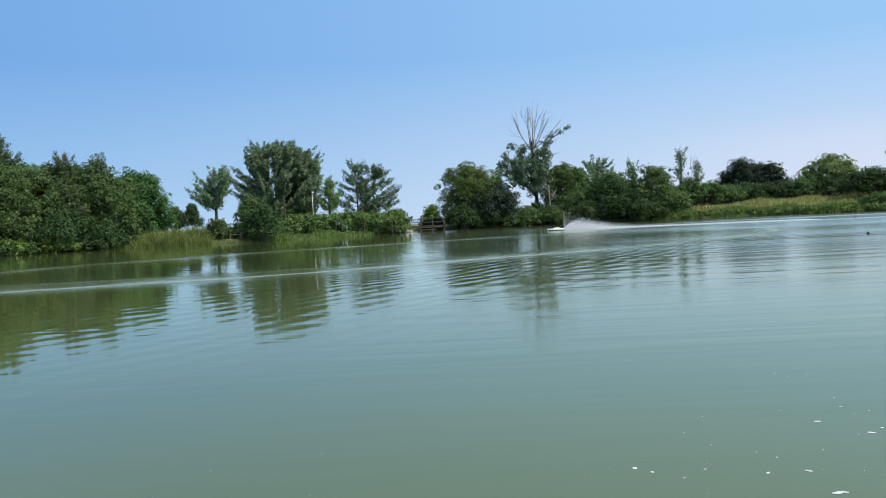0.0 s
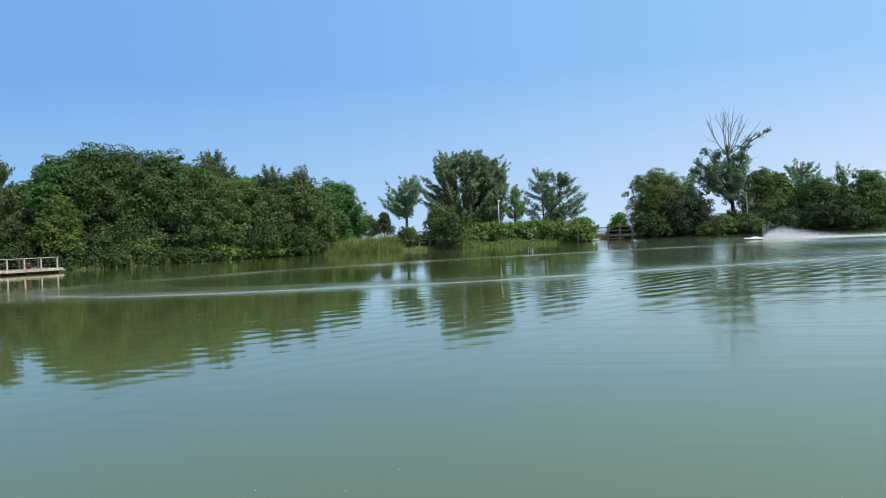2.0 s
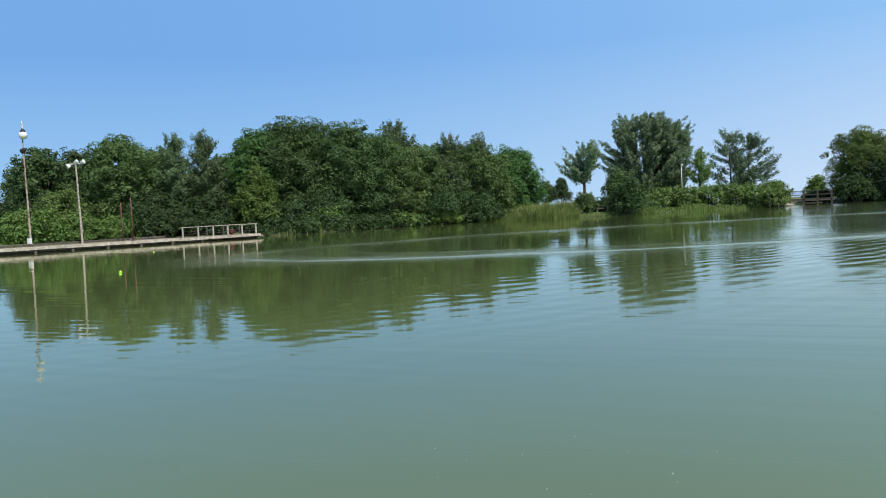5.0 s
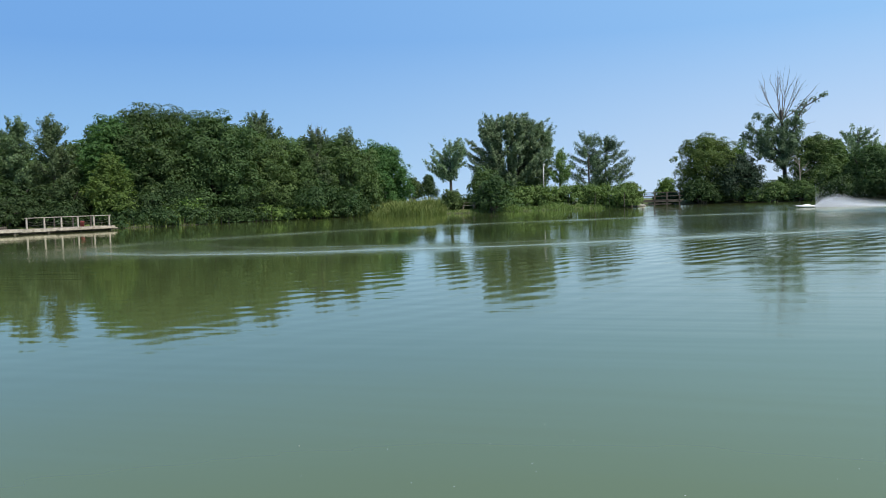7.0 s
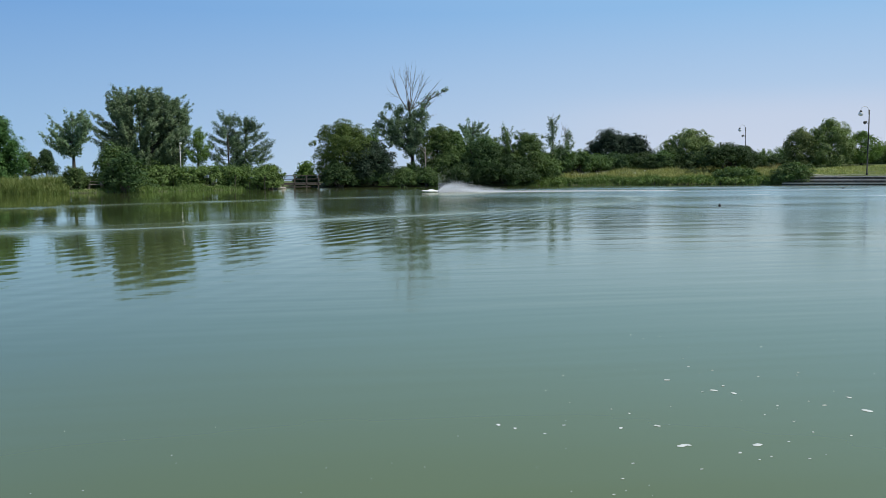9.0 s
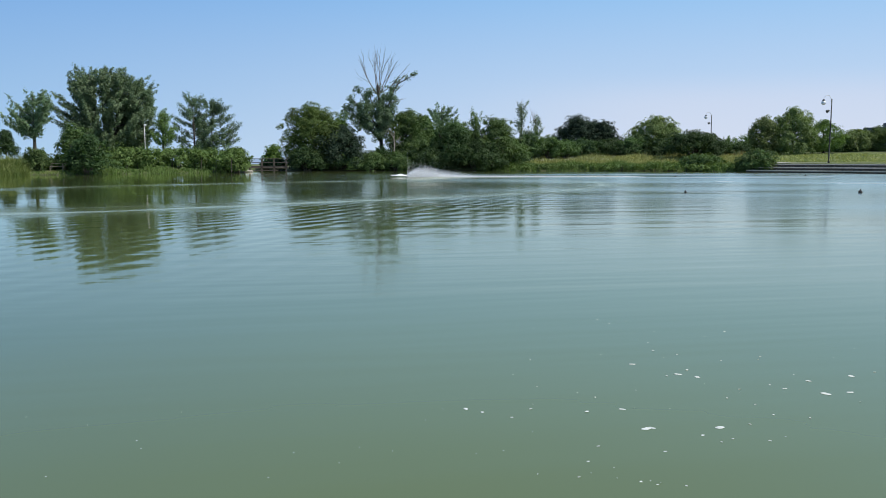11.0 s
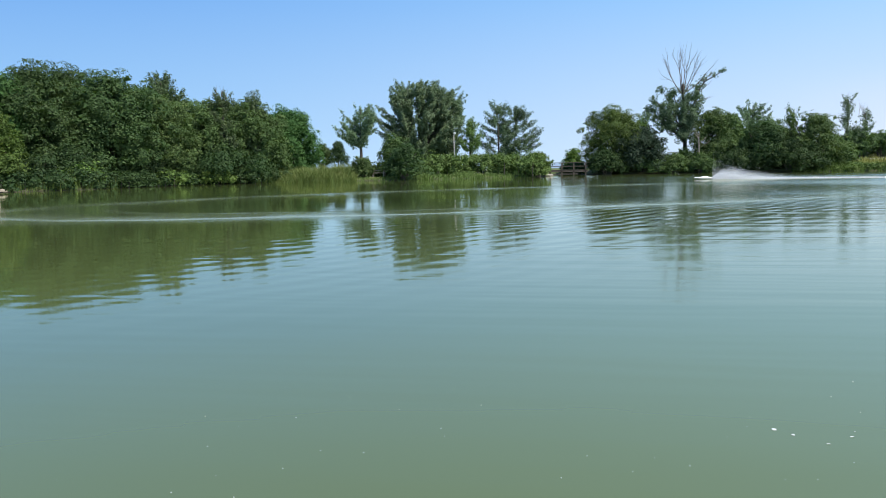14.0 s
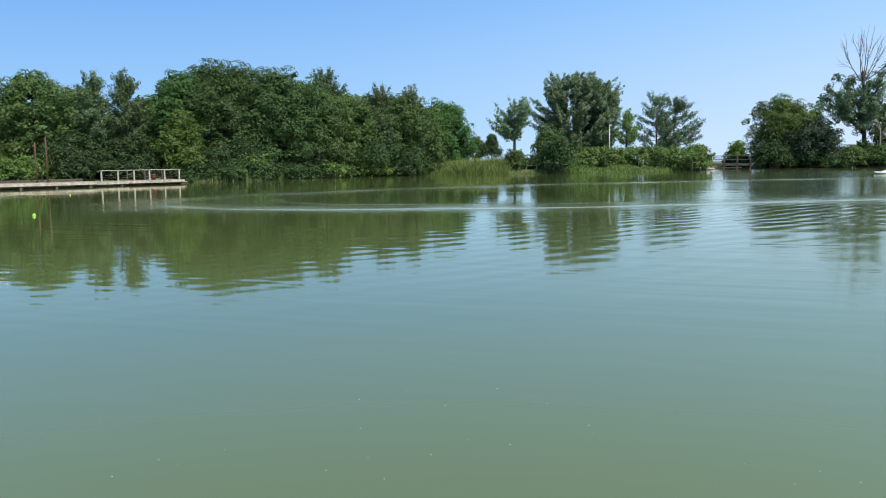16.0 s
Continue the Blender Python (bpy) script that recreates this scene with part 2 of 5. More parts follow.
def water_material(name, body, oval=True):
    """Turbid green water: a glossy skin with long low ripples over a cloudy body; a boat's old oval wake is rougher."""
    m, nt, p = material(name)
    tex = nt.nodes.new("ShaderNodeTexCoord").outputs["Object"]
    tint = node(nt, "ShaderNodeTexNoise", Scale=0.05, Detail=3.0)
    nt.links.new(tex, tint.inputs["Vector"])
    nt.links.new(ramp(nt, tint.outputs[0], [(0.3, tuple(0.88 * v for v in body)), (0.7, tuple(1.12 * v for v in body))]), p.inputs["Base Color"])
    skin, body_bsdf, shine = nt.nodes.new("ShaderNodeBsdfGlossy"), nt.nodes.new("ShaderNodeBsdfDiffuse"), nt.nodes.new("ShaderNodeFresnel")
    skin.inputs["Color"].default_value, shine.inputs["IOR"].default_value = (0.985, 1.0, 0.885, 1), 1.36

    def waves(scale, turn, stretch, detail):
        mp = nt.nodes.new("ShaderNodeMapping")
        mp.inputs["Rotation"].default_value, mp.inputs["Scale"].default_value = (0, 0, radians(turn)), (stretch, 1, 1)
        nt.links.new(tex, mp.inputs["Vector"])
        n = node(nt, "ShaderNodeTexNoise", Scale=scale, Detail=detail)
        nt.links.new(mp.outputs[0], n.inputs["Vector"])
        return n.outputs[0]

    long_swell, short = waves(0.95, 4, 0.10, 2.0), waves(3.2, -8, 0.10, 2.0)
    height = maths(nt, "ADD", maths(nt, "MULTIPLY", long_swell, 0.0085), maths(nt, "MULTIPLY", short, 0.0016))
    fine = waves(2.3, 3, 0.11, 1.0)
    calm = node(nt, "ShaderNodeTexNoise", Scale=0.045, Detail=2.0)
    nt.links.new(tex, calm.inputs["Vector"])
    gust = nt.nodes.new("ShaderNodeMapRange")
    gust.inputs[1].default_value, gust.inputs[2].default_value, gust.inputs[3].default_value, gust.inputs[4].default_value = 0.35, 0.65, 0.55, 1.5
    nt.links.new(calm.outputs[0], gust.inputs[0])
    east = nt.nodes.new("ShaderNodeSeparateXYZ")
    nt.links.new(tex, east.inputs[0])
    breeze = nt.nodes.new("ShaderNodeMapRange")
    breeze.inputs[1].default_value, breeze.inputs[2].default_value, breeze.inputs[3].default_value, breeze.inputs[4].default_value = -8.0, 30.0, 1.0, 3.0
    nt.links.new(east.outputs[0], breeze.inputs[0])
    height = maths(nt, "MULTIPLY", maths(nt, "MULTIPLY", height, gust.outputs[0]), breeze.outputs[0])
    swell = nt.nodes.new("ShaderNodeMapRange")
    swell.inputs[1].default_value, swell.inputs[2].default_value, swell.inputs[3].default_value, swell.inputs[4].default_value = -6.0, 26.0, 0.0, 0.0065
    nt.links.new(east.outputs[0], swell.inputs[0])
    near = nt.nodes.new("ShaderNodeMapRange")
    near.inputs[1].default_value, near.inputs[2].default_value, near.inputs[3].default_value, near.inputs[4].default_value = 6.0, 20.0, 0.25, 1.0
    nt.links.new(east.outputs[1], near.inputs[0])
    height = maths(nt, "MULTIPLY", height, near.outputs[0])
    height = maths(nt, "ADD", height, maths(nt, "MULTIPLY", maths(nt, "MULTIPLY", fine, gust.outputs[0]), 0.0034))
    height = maths(nt, "ADD", height, maths(nt, "MULTIPLY", waves(1.1, 5, 0.13, 2.0), swell.outputs[0]))
    # plan coordinates, gently warped
    at = nt.nodes.new("ShaderNodeSeparateXYZ")
    warp = node(nt, "ShaderNodeTexNoise", Scale=0.12, Detail=2.0)
    nt.links.new(tex, warp.inputs["Vector"])
    off = nt.nodes.new("ShaderNodeVectorMath")
    off.operation = "MULTIPLY_ADD"
    nt.links.new(warp.outputs["Color"], off.inputs[0])
    off.inputs[1].default_value = (2.4, 2.4, 0)
    nt.links.new(tex, off.inputs[2])
    nt.links.new(off.outputs[0], at.inputs[0])
    X, Y = at.outputs[0], at.outputs[1]

    def turned(cx, cy, deg):
        c, s = math.cos(radians(deg)), math.sin(radians(deg))
        dx, dy = maths(nt, "SUBTRACT", X, cx + 1.2), maths(nt, "SUBTRACT", Y, cy + 1.2)
        return maths(nt, "ADD", maths(nt, "MULTIPLY", dx, c), maths(nt, "MULTIPLY", dy, s)), maths(nt, "SUBTRACT", maths(nt, "MULTIPLY", dy, c), maths(nt, "MULTIPLY", dx, s))

    def bell(v, wide):
        return maths(nt, "EXPONENT", maths(nt, "MULTIPLY", maths(nt, "MULTIPLY", v, v), -1.0 / wide**2))

    # parallel wake ripples running slantwise across the pond
    u, v = turned(9.0, 37.0, 58.5)
    train = maths(nt, "MULTIPLY", bell(v, 5.0), bell(u, 20.0))
    height = maths(nt, "ADD", height, maths(nt, "MULTIPLY", maths(nt, "MULTIPLY", maths(nt, "SINE", maths(nt, "MULTIPLY", v, 8.6)), train), 0.0060))
    # older ripples that spread over the open side
    u, v = turned(21.0, 41.0, 4.0)
    train = maths(nt, "MULTIPLY", bell(v, 13.0), bell(u, 15.0))
    height = maths(nt, "ADD", height, maths(nt, "MULTIPLY", maths(nt, "MULTIPLY", maths(nt, "SINE", maths(nt, "MULTIPLY", v, 4.3)), train), 0.0052))
    # the oval track that the boat has left: fine chop with a little froth in it
    u, v = turned(-1.3, 44.3, 35.0)
    ring = maths(nt, "SQRT", maths(nt, "ADD", maths(nt, "POWER", maths(nt, "DIVIDE", u, 27.0), 2.0), maths(nt, "POWER", maths(nt, "DIVIDE", v, 12.0), 2.0)))
    patchy = node(nt, "ShaderNodeTexNoise", Scale=0.25, Detail=2.0)
    nt.links.new(tex, patchy.inputs["Vector"])
    broken = nt.nodes.new("ShaderNodeMapRange")
    broken.inputs[1].default_value, broken.inputs[2].default_value = 0.35, 0.65
    nt.links.new(patchy.outputs[0], broken.inputs[0])
    band = bell(maths(nt, "MULTIPLY", maths(nt, "SUBTRACT", ring, 1.0), 8.0), 1.2)
    band = maths(nt, "MULTIPLY", band, maths(nt, "MULTIPLY_ADD", broken.outputs[0], 0.6, 0.4))
    fade = nt.nodes.new("ShaderNodeMapRange")
    fade.inputs[1].default_value, fade.inputs[2].default_value, fade.inputs[3].default_value, fade.inputs[4].default_value = -32.0, -12.0, 0.12, 1.0
    nt.links.new(X, fade.inputs[0])  # older and fainter towards the wooded bank
    inside = nt.nodes.new("ShaderNodeMapRange")
    inside.inputs[1].default_value, inside.inputs[2].default_value, inside.inputs[3].default_value, inside.inputs[4].default_value = 0.55, 0.98, 0.0, 0.22
    nt.links.new(ring, inside.inputs[0])
    within = maths(nt, "MULTIPLY", inside.outputs[0], maths(nt, "LESS_THAN", ring, 1.0))
    edge = maths(nt, "ADD", bell(maths(nt, "SUBTRACT", ring, 1.02), 0.022), maths(nt, "MULTIPLY", bell(maths(nt, "SUBTRACT", ring, 0.84), 0.018), 0.5))
    band = maths(nt, "MULTIPLY", maths(nt, "MAXIMUM", maths(nt, "MULTIPLY", band, 0.80), within), fade.outputs[0])
    edge = maths(nt, "MULTIPLY", edge, maths(nt, "MULTIPLY_ADD", fade.outputs[0], 0.6, 0.15))
    far_side = nt.nodes.new("ShaderNodeMapRange")
    far_side.inputs[1].default_value, far_side.inputs[2].default_value, far_side.inputs[3].default_value, far_side.inputs[4].default_value = -4.0, 5.0, 1.0, 0.35
    nt.links.new(v, far_side.inputs[0])
    edge = maths(nt, "MULTIPLY", edge, far_side.outputs[0])
    band = maths(nt, "MINIMUM", maths(nt, "ADD", band, maths(nt, "MULTIPLY", edge, 0.75)), 1.0)
    chop = node(nt, "ShaderNodeTexNoise", Scale=5.0, Detail=3.0)
    nt.links.new(tex, chop.inputs["Vector"])
    height = maths(nt, "ADD", height, maths(nt, "MULTIPLY", maths(nt, "MULTIPLY", chop.outputs[0], band), 0.03))
    body_socket = p.inputs["Base Color"].links[0].from_socket
    nt.links.new(mix(nt, maths(nt, "MULTIPLY", band, 0.55), body_socket, (0.46, 0.56, 0.50)), body_bsdf.inputs["Color"])
    b = node(nt, "ShaderNodeBump", Strength=1.0, Distance=1.0)
    nt.links.new(height, b.inputs["Height"])
    for n in (skin, shine):
        nt.links.new(b.outputs[0], n.inputs["Normal"])
    ruffled = nt.nodes.new("ShaderNodeMapRange")
    ruffled.inputs[1].default_value, ruffled.inputs[2].default_value, ruffled.inputs[3].default_value, ruffled.inputs[4].default_value = -8.0, 34.0, 0.045, 0.25
    nt.links.new(X, ruffled.inputs[0])
    # slicks and gusts, and calm water sheltered by the far bank
    slick = nt.nodes.new("ShaderNodeMapRange")
    slick.inputs[1].default_value, slick.inputs[2].default_value, slick.inputs[3].default_value, slick.inputs[4].default_value = 0.40, 0.62, 0.72, 1.1
    nt.links.new(waves(0.11, 8, 0.30, 3.0), slick.inputs[0])
    lee = nt.nodes.new("ShaderNodeMapRange")
    lee.inputs[1].default_value, lee.inputs[2].default_value, lee.inputs[3].default_value, lee.inputs[4].default_value = 86.0, 104.0, 1.0, 0.3
    nt.links.new(Y, lee.inputs[0])
    nt.links.new(maths(nt, "MAXIMUM", maths(nt, "MULTIPLY", maths(nt, "MULTIPLY", ruffled.outputs[0], slick.outputs[0]), lee.outputs[0]), maths(nt, "MULTIPLY", band, 0.16)), skin.inputs["Roughness"])
    whole = nt.nodes.new("ShaderNodeMixShader")
    froth = maths(nt, "MULTIPLY_ADD", band, -0.30, 1.0)
    nt.links.new(maths(nt, "MULTIPLY", maths(nt, "MINIMUM", maths(nt, "MULTIPLY", shine.outputs[0], 1.20), 0.90), froth), whole.inputs[0])
    nt.links.new(body_bsdf.outputs[0], whole.inputs[1])
    nt.links.new(skin.outputs[0], whole.inputs[2])
    nt.links.new(whole.outputs[0], nt.nodes["Material Output"].inputs[0])
    nt.nodes.remove(p)
    return m


M_GROUND = ground_material()
M_WATER = water_material("pond_water", (0.102, 0.134, 0.046))
M_LAKE = surface("lake_water", (0.220, 0.280, 0.340), (0.250, 0.310, 0.370), 0.35, 0.05, 0.0, stain=0.0)


# ---- mesh helpers ----
def mesh_of(name, verts, faces, mat, smooth=False):
    """A mesh from numpy arrays: verts (n, 3), faces (m, 3 or 4)."""
    me = bpy.data.meshes.new(name)
    verts, faces = np.asarray(verts, np.float32), np.asarray(faces, np.int32)
    k = faces.shape[1]
    me.vertices.add(len(verts))
    me.vertices.foreach_set("co", verts.ravel())
    me.loops.add(faces.size)
    me.loops.foreach_set("vertex_index", faces.ravel())
    me.polygons.add(len(faces))
    me.polygons.foreach_set("loop_start", np.arange(len(faces), dtype=np.int32) * k)
    if smooth:
        me.polygons.foreach_set("use_smooth", np.ones(len(faces), bool))
    me.update(calc_edges=True)
    me.materials.append(mat)
    return me


def part(name, bm, mat, parent, label="", smooth=False):
    """One mesh object under a thing or part, from a bmesh or a mesh."""
    if isinstance(bm, bmesh.types.BMesh):
        me = bpy.data.meshes.new(name)
        bmesh.ops.recalc_face_normals(bm, faces=bm.faces)
        bm.to_mesh(me)
        bm.free()
        if smooth:
            me.polygons.foreach_set("use_smooth", np.ones(len(me.polygons), bool))
        me.materials.append(mat)
    else:
        me = bm
    ob = new(name, me)
    ob.parent = parent
    return tagged(ob, label)


def thing(name, place, label, category, group="", turn=0.0, kind=""):
    ob = new(name)
    ob.location, ob.rotation_euler = place, (0, 0, turn)
    return tagged(ob, label, category, group, kind)


def box(bm, centre, size, bevel=0.0, turn=0.0):
    made = bmesh.ops.create_cube(bm, size=1.0)["verts"]
    bmesh.ops.transform(bm, matrix=Matrix.Translation(centre) @ Matrix.Rotation(turn, 4, "Z") @ Matrix.Diagonal((*size, 1)), verts=made)
    if bevel:
        edges = list({e for v in made for e in v.link_edges})
        bmesh.ops.bevel(bm, geom=edges, offset=bevel, segments=1, affect="EDGES")
    return bm


def tubes(paths, sides=6):
    """Tapered tubes as numpy arrays; each path is a list of (x, y, z, radius)."""
    V, F, n = [], [], 0
    ring = np.linspace(0, 2 * np.pi, sides, endpoint=False)
    for path in paths:
        path = np.asarray(path, float)
        way = np.gradient(path[:, :3], axis=0)
        way /= np.linalg.norm(way, axis=1, keepdims=True) + 1e-9
        side = np.cross(way, np.where(np.abs(way[:, 2:3]) > 0.9, (1.0, 0, 0), (0, 0, 1.0)))
        side /= np.linalg.norm(side, axis=1, keepdims=True) + 1e-9
        over = np.cross(way, side)
        rings = path[:, None, :3] + path[:, None, 3:] * (np.cos(ring)[None, :, None] * side[:, None] + np.sin(ring)[None, :, None] * over[:, None])
        V.append(rings.reshape(-1, 3))
        for i in range(len(path) - 1):
            for j in range(sides):
                a, b = n + i * sides + j, n + i * sides + (j + 1) % sides
                F.append((a, b, b + sides, a + sides))
        n += len(path) * sides
    return np.concatenate(V), np.array(F)


def lathe(profile, sides=16):
    """A turned shape from (radius, z) pairs."""
    bm = bmesh.new()
    rings = [[bm.verts.new((r * math.cos(2 * math.pi * j / sides), r * math.sin(2 * math.pi * j / sides), z)) for j in range(sides)] for r, z in profile]
    for a, b in zip(rings, rings[1:]):
        for j in range(sides):
            bm.faces.new((a[j], a[(j + 1) % sides], b[(j + 1) % sides], b[j]))
    bm.faces.new(rings[0][::-1]), bm.faces.new(rings[-1])
    bmesh.ops.remove_doubles(bm, verts=bm.verts, dist=1e-5)
    return bm


# ---- the land: one sheet with the pond sunk into it ----
def bearing(az, d):
    return d * math.sin(radians(az)), d * math.cos(radians(az))


SHORE = [bearing(a, d) for a, d in (
    (-88, 40), (-75, 58), (-62, 70), (-52, 74), (-46, 76), (-40, 77), (-36, 78), (-33, 80), (-30, 86), (-26, 90), (-20, 91), (-14, 92), (-8, 95),
    (-3.5, 101), (-2.2, 104), (-1.9, 118), (-0.2, 118), (0.2, 112), (2, 113), (6, 113.4), (12, 113.4), (16, 114), (21, 117), (26, 117), (31, 113),
    (37, 111), (45, 106), (58, 98), (72, 80), (86, 45))] + [(20.0, 1.2), (0.0, 1.0), (-20.0, 1.2)]


def smooth_loop(points, n=8):
    p, out = np.array(points), []
    for i in range(len(p)):
        a, b, c, d = p[i - 1], p[i], p[(i + 1) % len(p)], p[(i + 2) % len(p)]
        for t in np.linspace(0, 1, n, endpoint=False):
            out.append(0.5 * (2 * b + (c - a) * t + (2 * a - 5 * b + 4 * c - d) * t**2 + (3 * b - a - 3 * c + d) * t**3))
    return np.array(out)


LOOP = smooth_loop(SHORE, 4)


def shore_distance(x, y):
    """Metres from the waterline, positive on land."""
    q = np.stack([np.ravel(x), np.ravel(y)], -1)
    a, b = LOOP, np.roll(LOOP, -1, 0)
    best, inside = np.full(len(q), 1e9), np.zeros(len(q), bool)
    for (ax, ay), (bx, by) in zip(a, b):
        ex, ey = bx - ax, by - ay
        t = np.clip(((q[:, 0] - ax) * ex + (q[:, 1] - ay) * ey) / (ex * ex + ey * ey + 1e-9), 0, 1)
        best = np.minimum(best, np.hypot(q[:, 0] - ax - t * ex, q[:, 1] - ay - t * ey))
        cross = ((ay > q[:, 1]) != (by > q[:, 1])) & (q[:, 0] < ex * (q[:, 1] - ay) / (ey if abs(ey) > 1e-9 else 1e-9) + ax)
        inside ^= cross
    return np.where(inside, -best, best).reshape(np.shape(x))


def land(x, y):
    """Height of the ground."""
    x, y = np.asarray(x, float), np.asarray(y, float)
    s, far, az = shore_distance(x, y), np.hypot(x, y), np.degrees(np.arctan2(x, y))
    right = np.clip((az - 12) / 8, 0, 1) * (y > 20)
    top = 0.45 + 0.25 * np.clip(s / 20, 0, 1) + right * (0.25 + 1.25 * np.clip((s - 2) / 18, 0, 1))
    z = np.where(s < 0, np.maximum(-1.5, 0.35 * s), top * (1 - np.exp(-np.maximum(s, 0) / 0.8)))
    z = np.where((az > 31.7) & (y > 20) & (s > -3), np.where(s < 2.0, np.minimum(z, -0.4), 1.12 + 2.0 * np.clip((s - 6) / 34, 0, 1)), z)
    lake = np.clip((far - 150) / 30, 0, 1) * np.clip((14 - az) / 6, 0, 1) * (y > 60)
    z = z * (1 - lake) - 3.0 * lake
    return z + 0.06 * np.sin(x * 0.9) * np.cos(y * 0.7) * (s > 1.5)


def axis(lo, hi, step, reach):
    mid = np.arange(lo, hi + step, step)
    out = step * 1.35 ** np.arange(1, 26)
    out = np.cumsum(out)
    out = out[out < reach]
    return np.concatenate([lo - out[::-1], mid, mid[-1] + out])


gx, gy = axis(-95, 110, 1.1, 3200), axis(-12, 165, 1.1, 3200)
GX, GY = np.meshgrid(gx, gy)
verts = np.stack([GX, GY, land(GX, GY)], -1).reshape(-1, 3)
nx, ny = len(gx), len(gy)
idx = np.arange(nx * ny).reshape(ny, nx)
faces = np.stack([idx[:-1, :-1], idx[:-1, 1:], idx[1:, 1:], idx[1:, :-1]], -1).reshape(-1, 4)
tagged(new("ground", mesh_of("ground", verts, faces, M_GROUND, True)), "grassy banks and level land round the pond", "ground", kind="structure")


def sheet(name, x0, x1, y0, y1, z, mat, label):
    me = mesh_of(name, [(x0, y0, z), (x1, y0, z), (x1, y1, z), (x0, y1, z)], [(0, 1, 2, 3)], mat)
    return tagged(new(name, me), label, "water", kind="structure")


sheet("water", -85, 105, 0.2, 122, 0.0, M_WATER, "still murky green pond water with low ripples")
sheet("lake_water", -3200, 3200, 150, 3200, -0.6, M_LAKE, "pale hazy open lake beyond the bank")


# ---- plants ----
def leaf_faces(rng, centre, out, size, droop=0.0):
    """Pointed leaves at centres, facing roughly along out."""
    n = len(centre)
    normal = out + rng.normal(0, 0.30, (n, 3)) + (0, 0, 0.38)
    normal /= np.linalg.norm(normal, axis=1, keepdims=True)
    along = rng.normal(0, 1, (n, 3)) - (0, 0, droop)
    along -= (along * normal).sum(1, keepdims=True) * normal
    along /= np.linalg.norm(along, axis=1, keepdims=True) + 1e-9
    across = np.cross(normal, along)
    length = size * rng.uniform(0.65, 1.35, (n, 1))
    wide = length * rng.uniform(0.27, 0.42, (n, 1))
    v = np.stack([centre + along * length * 0.55, centre - along * length * 0.4 + across * wide, centre - along * length * 0.4 - across * wide], 1)
    return v.reshape(-1, 3)


def threes(v):
    return np.arange(len(v)).reshape(-1, 3)


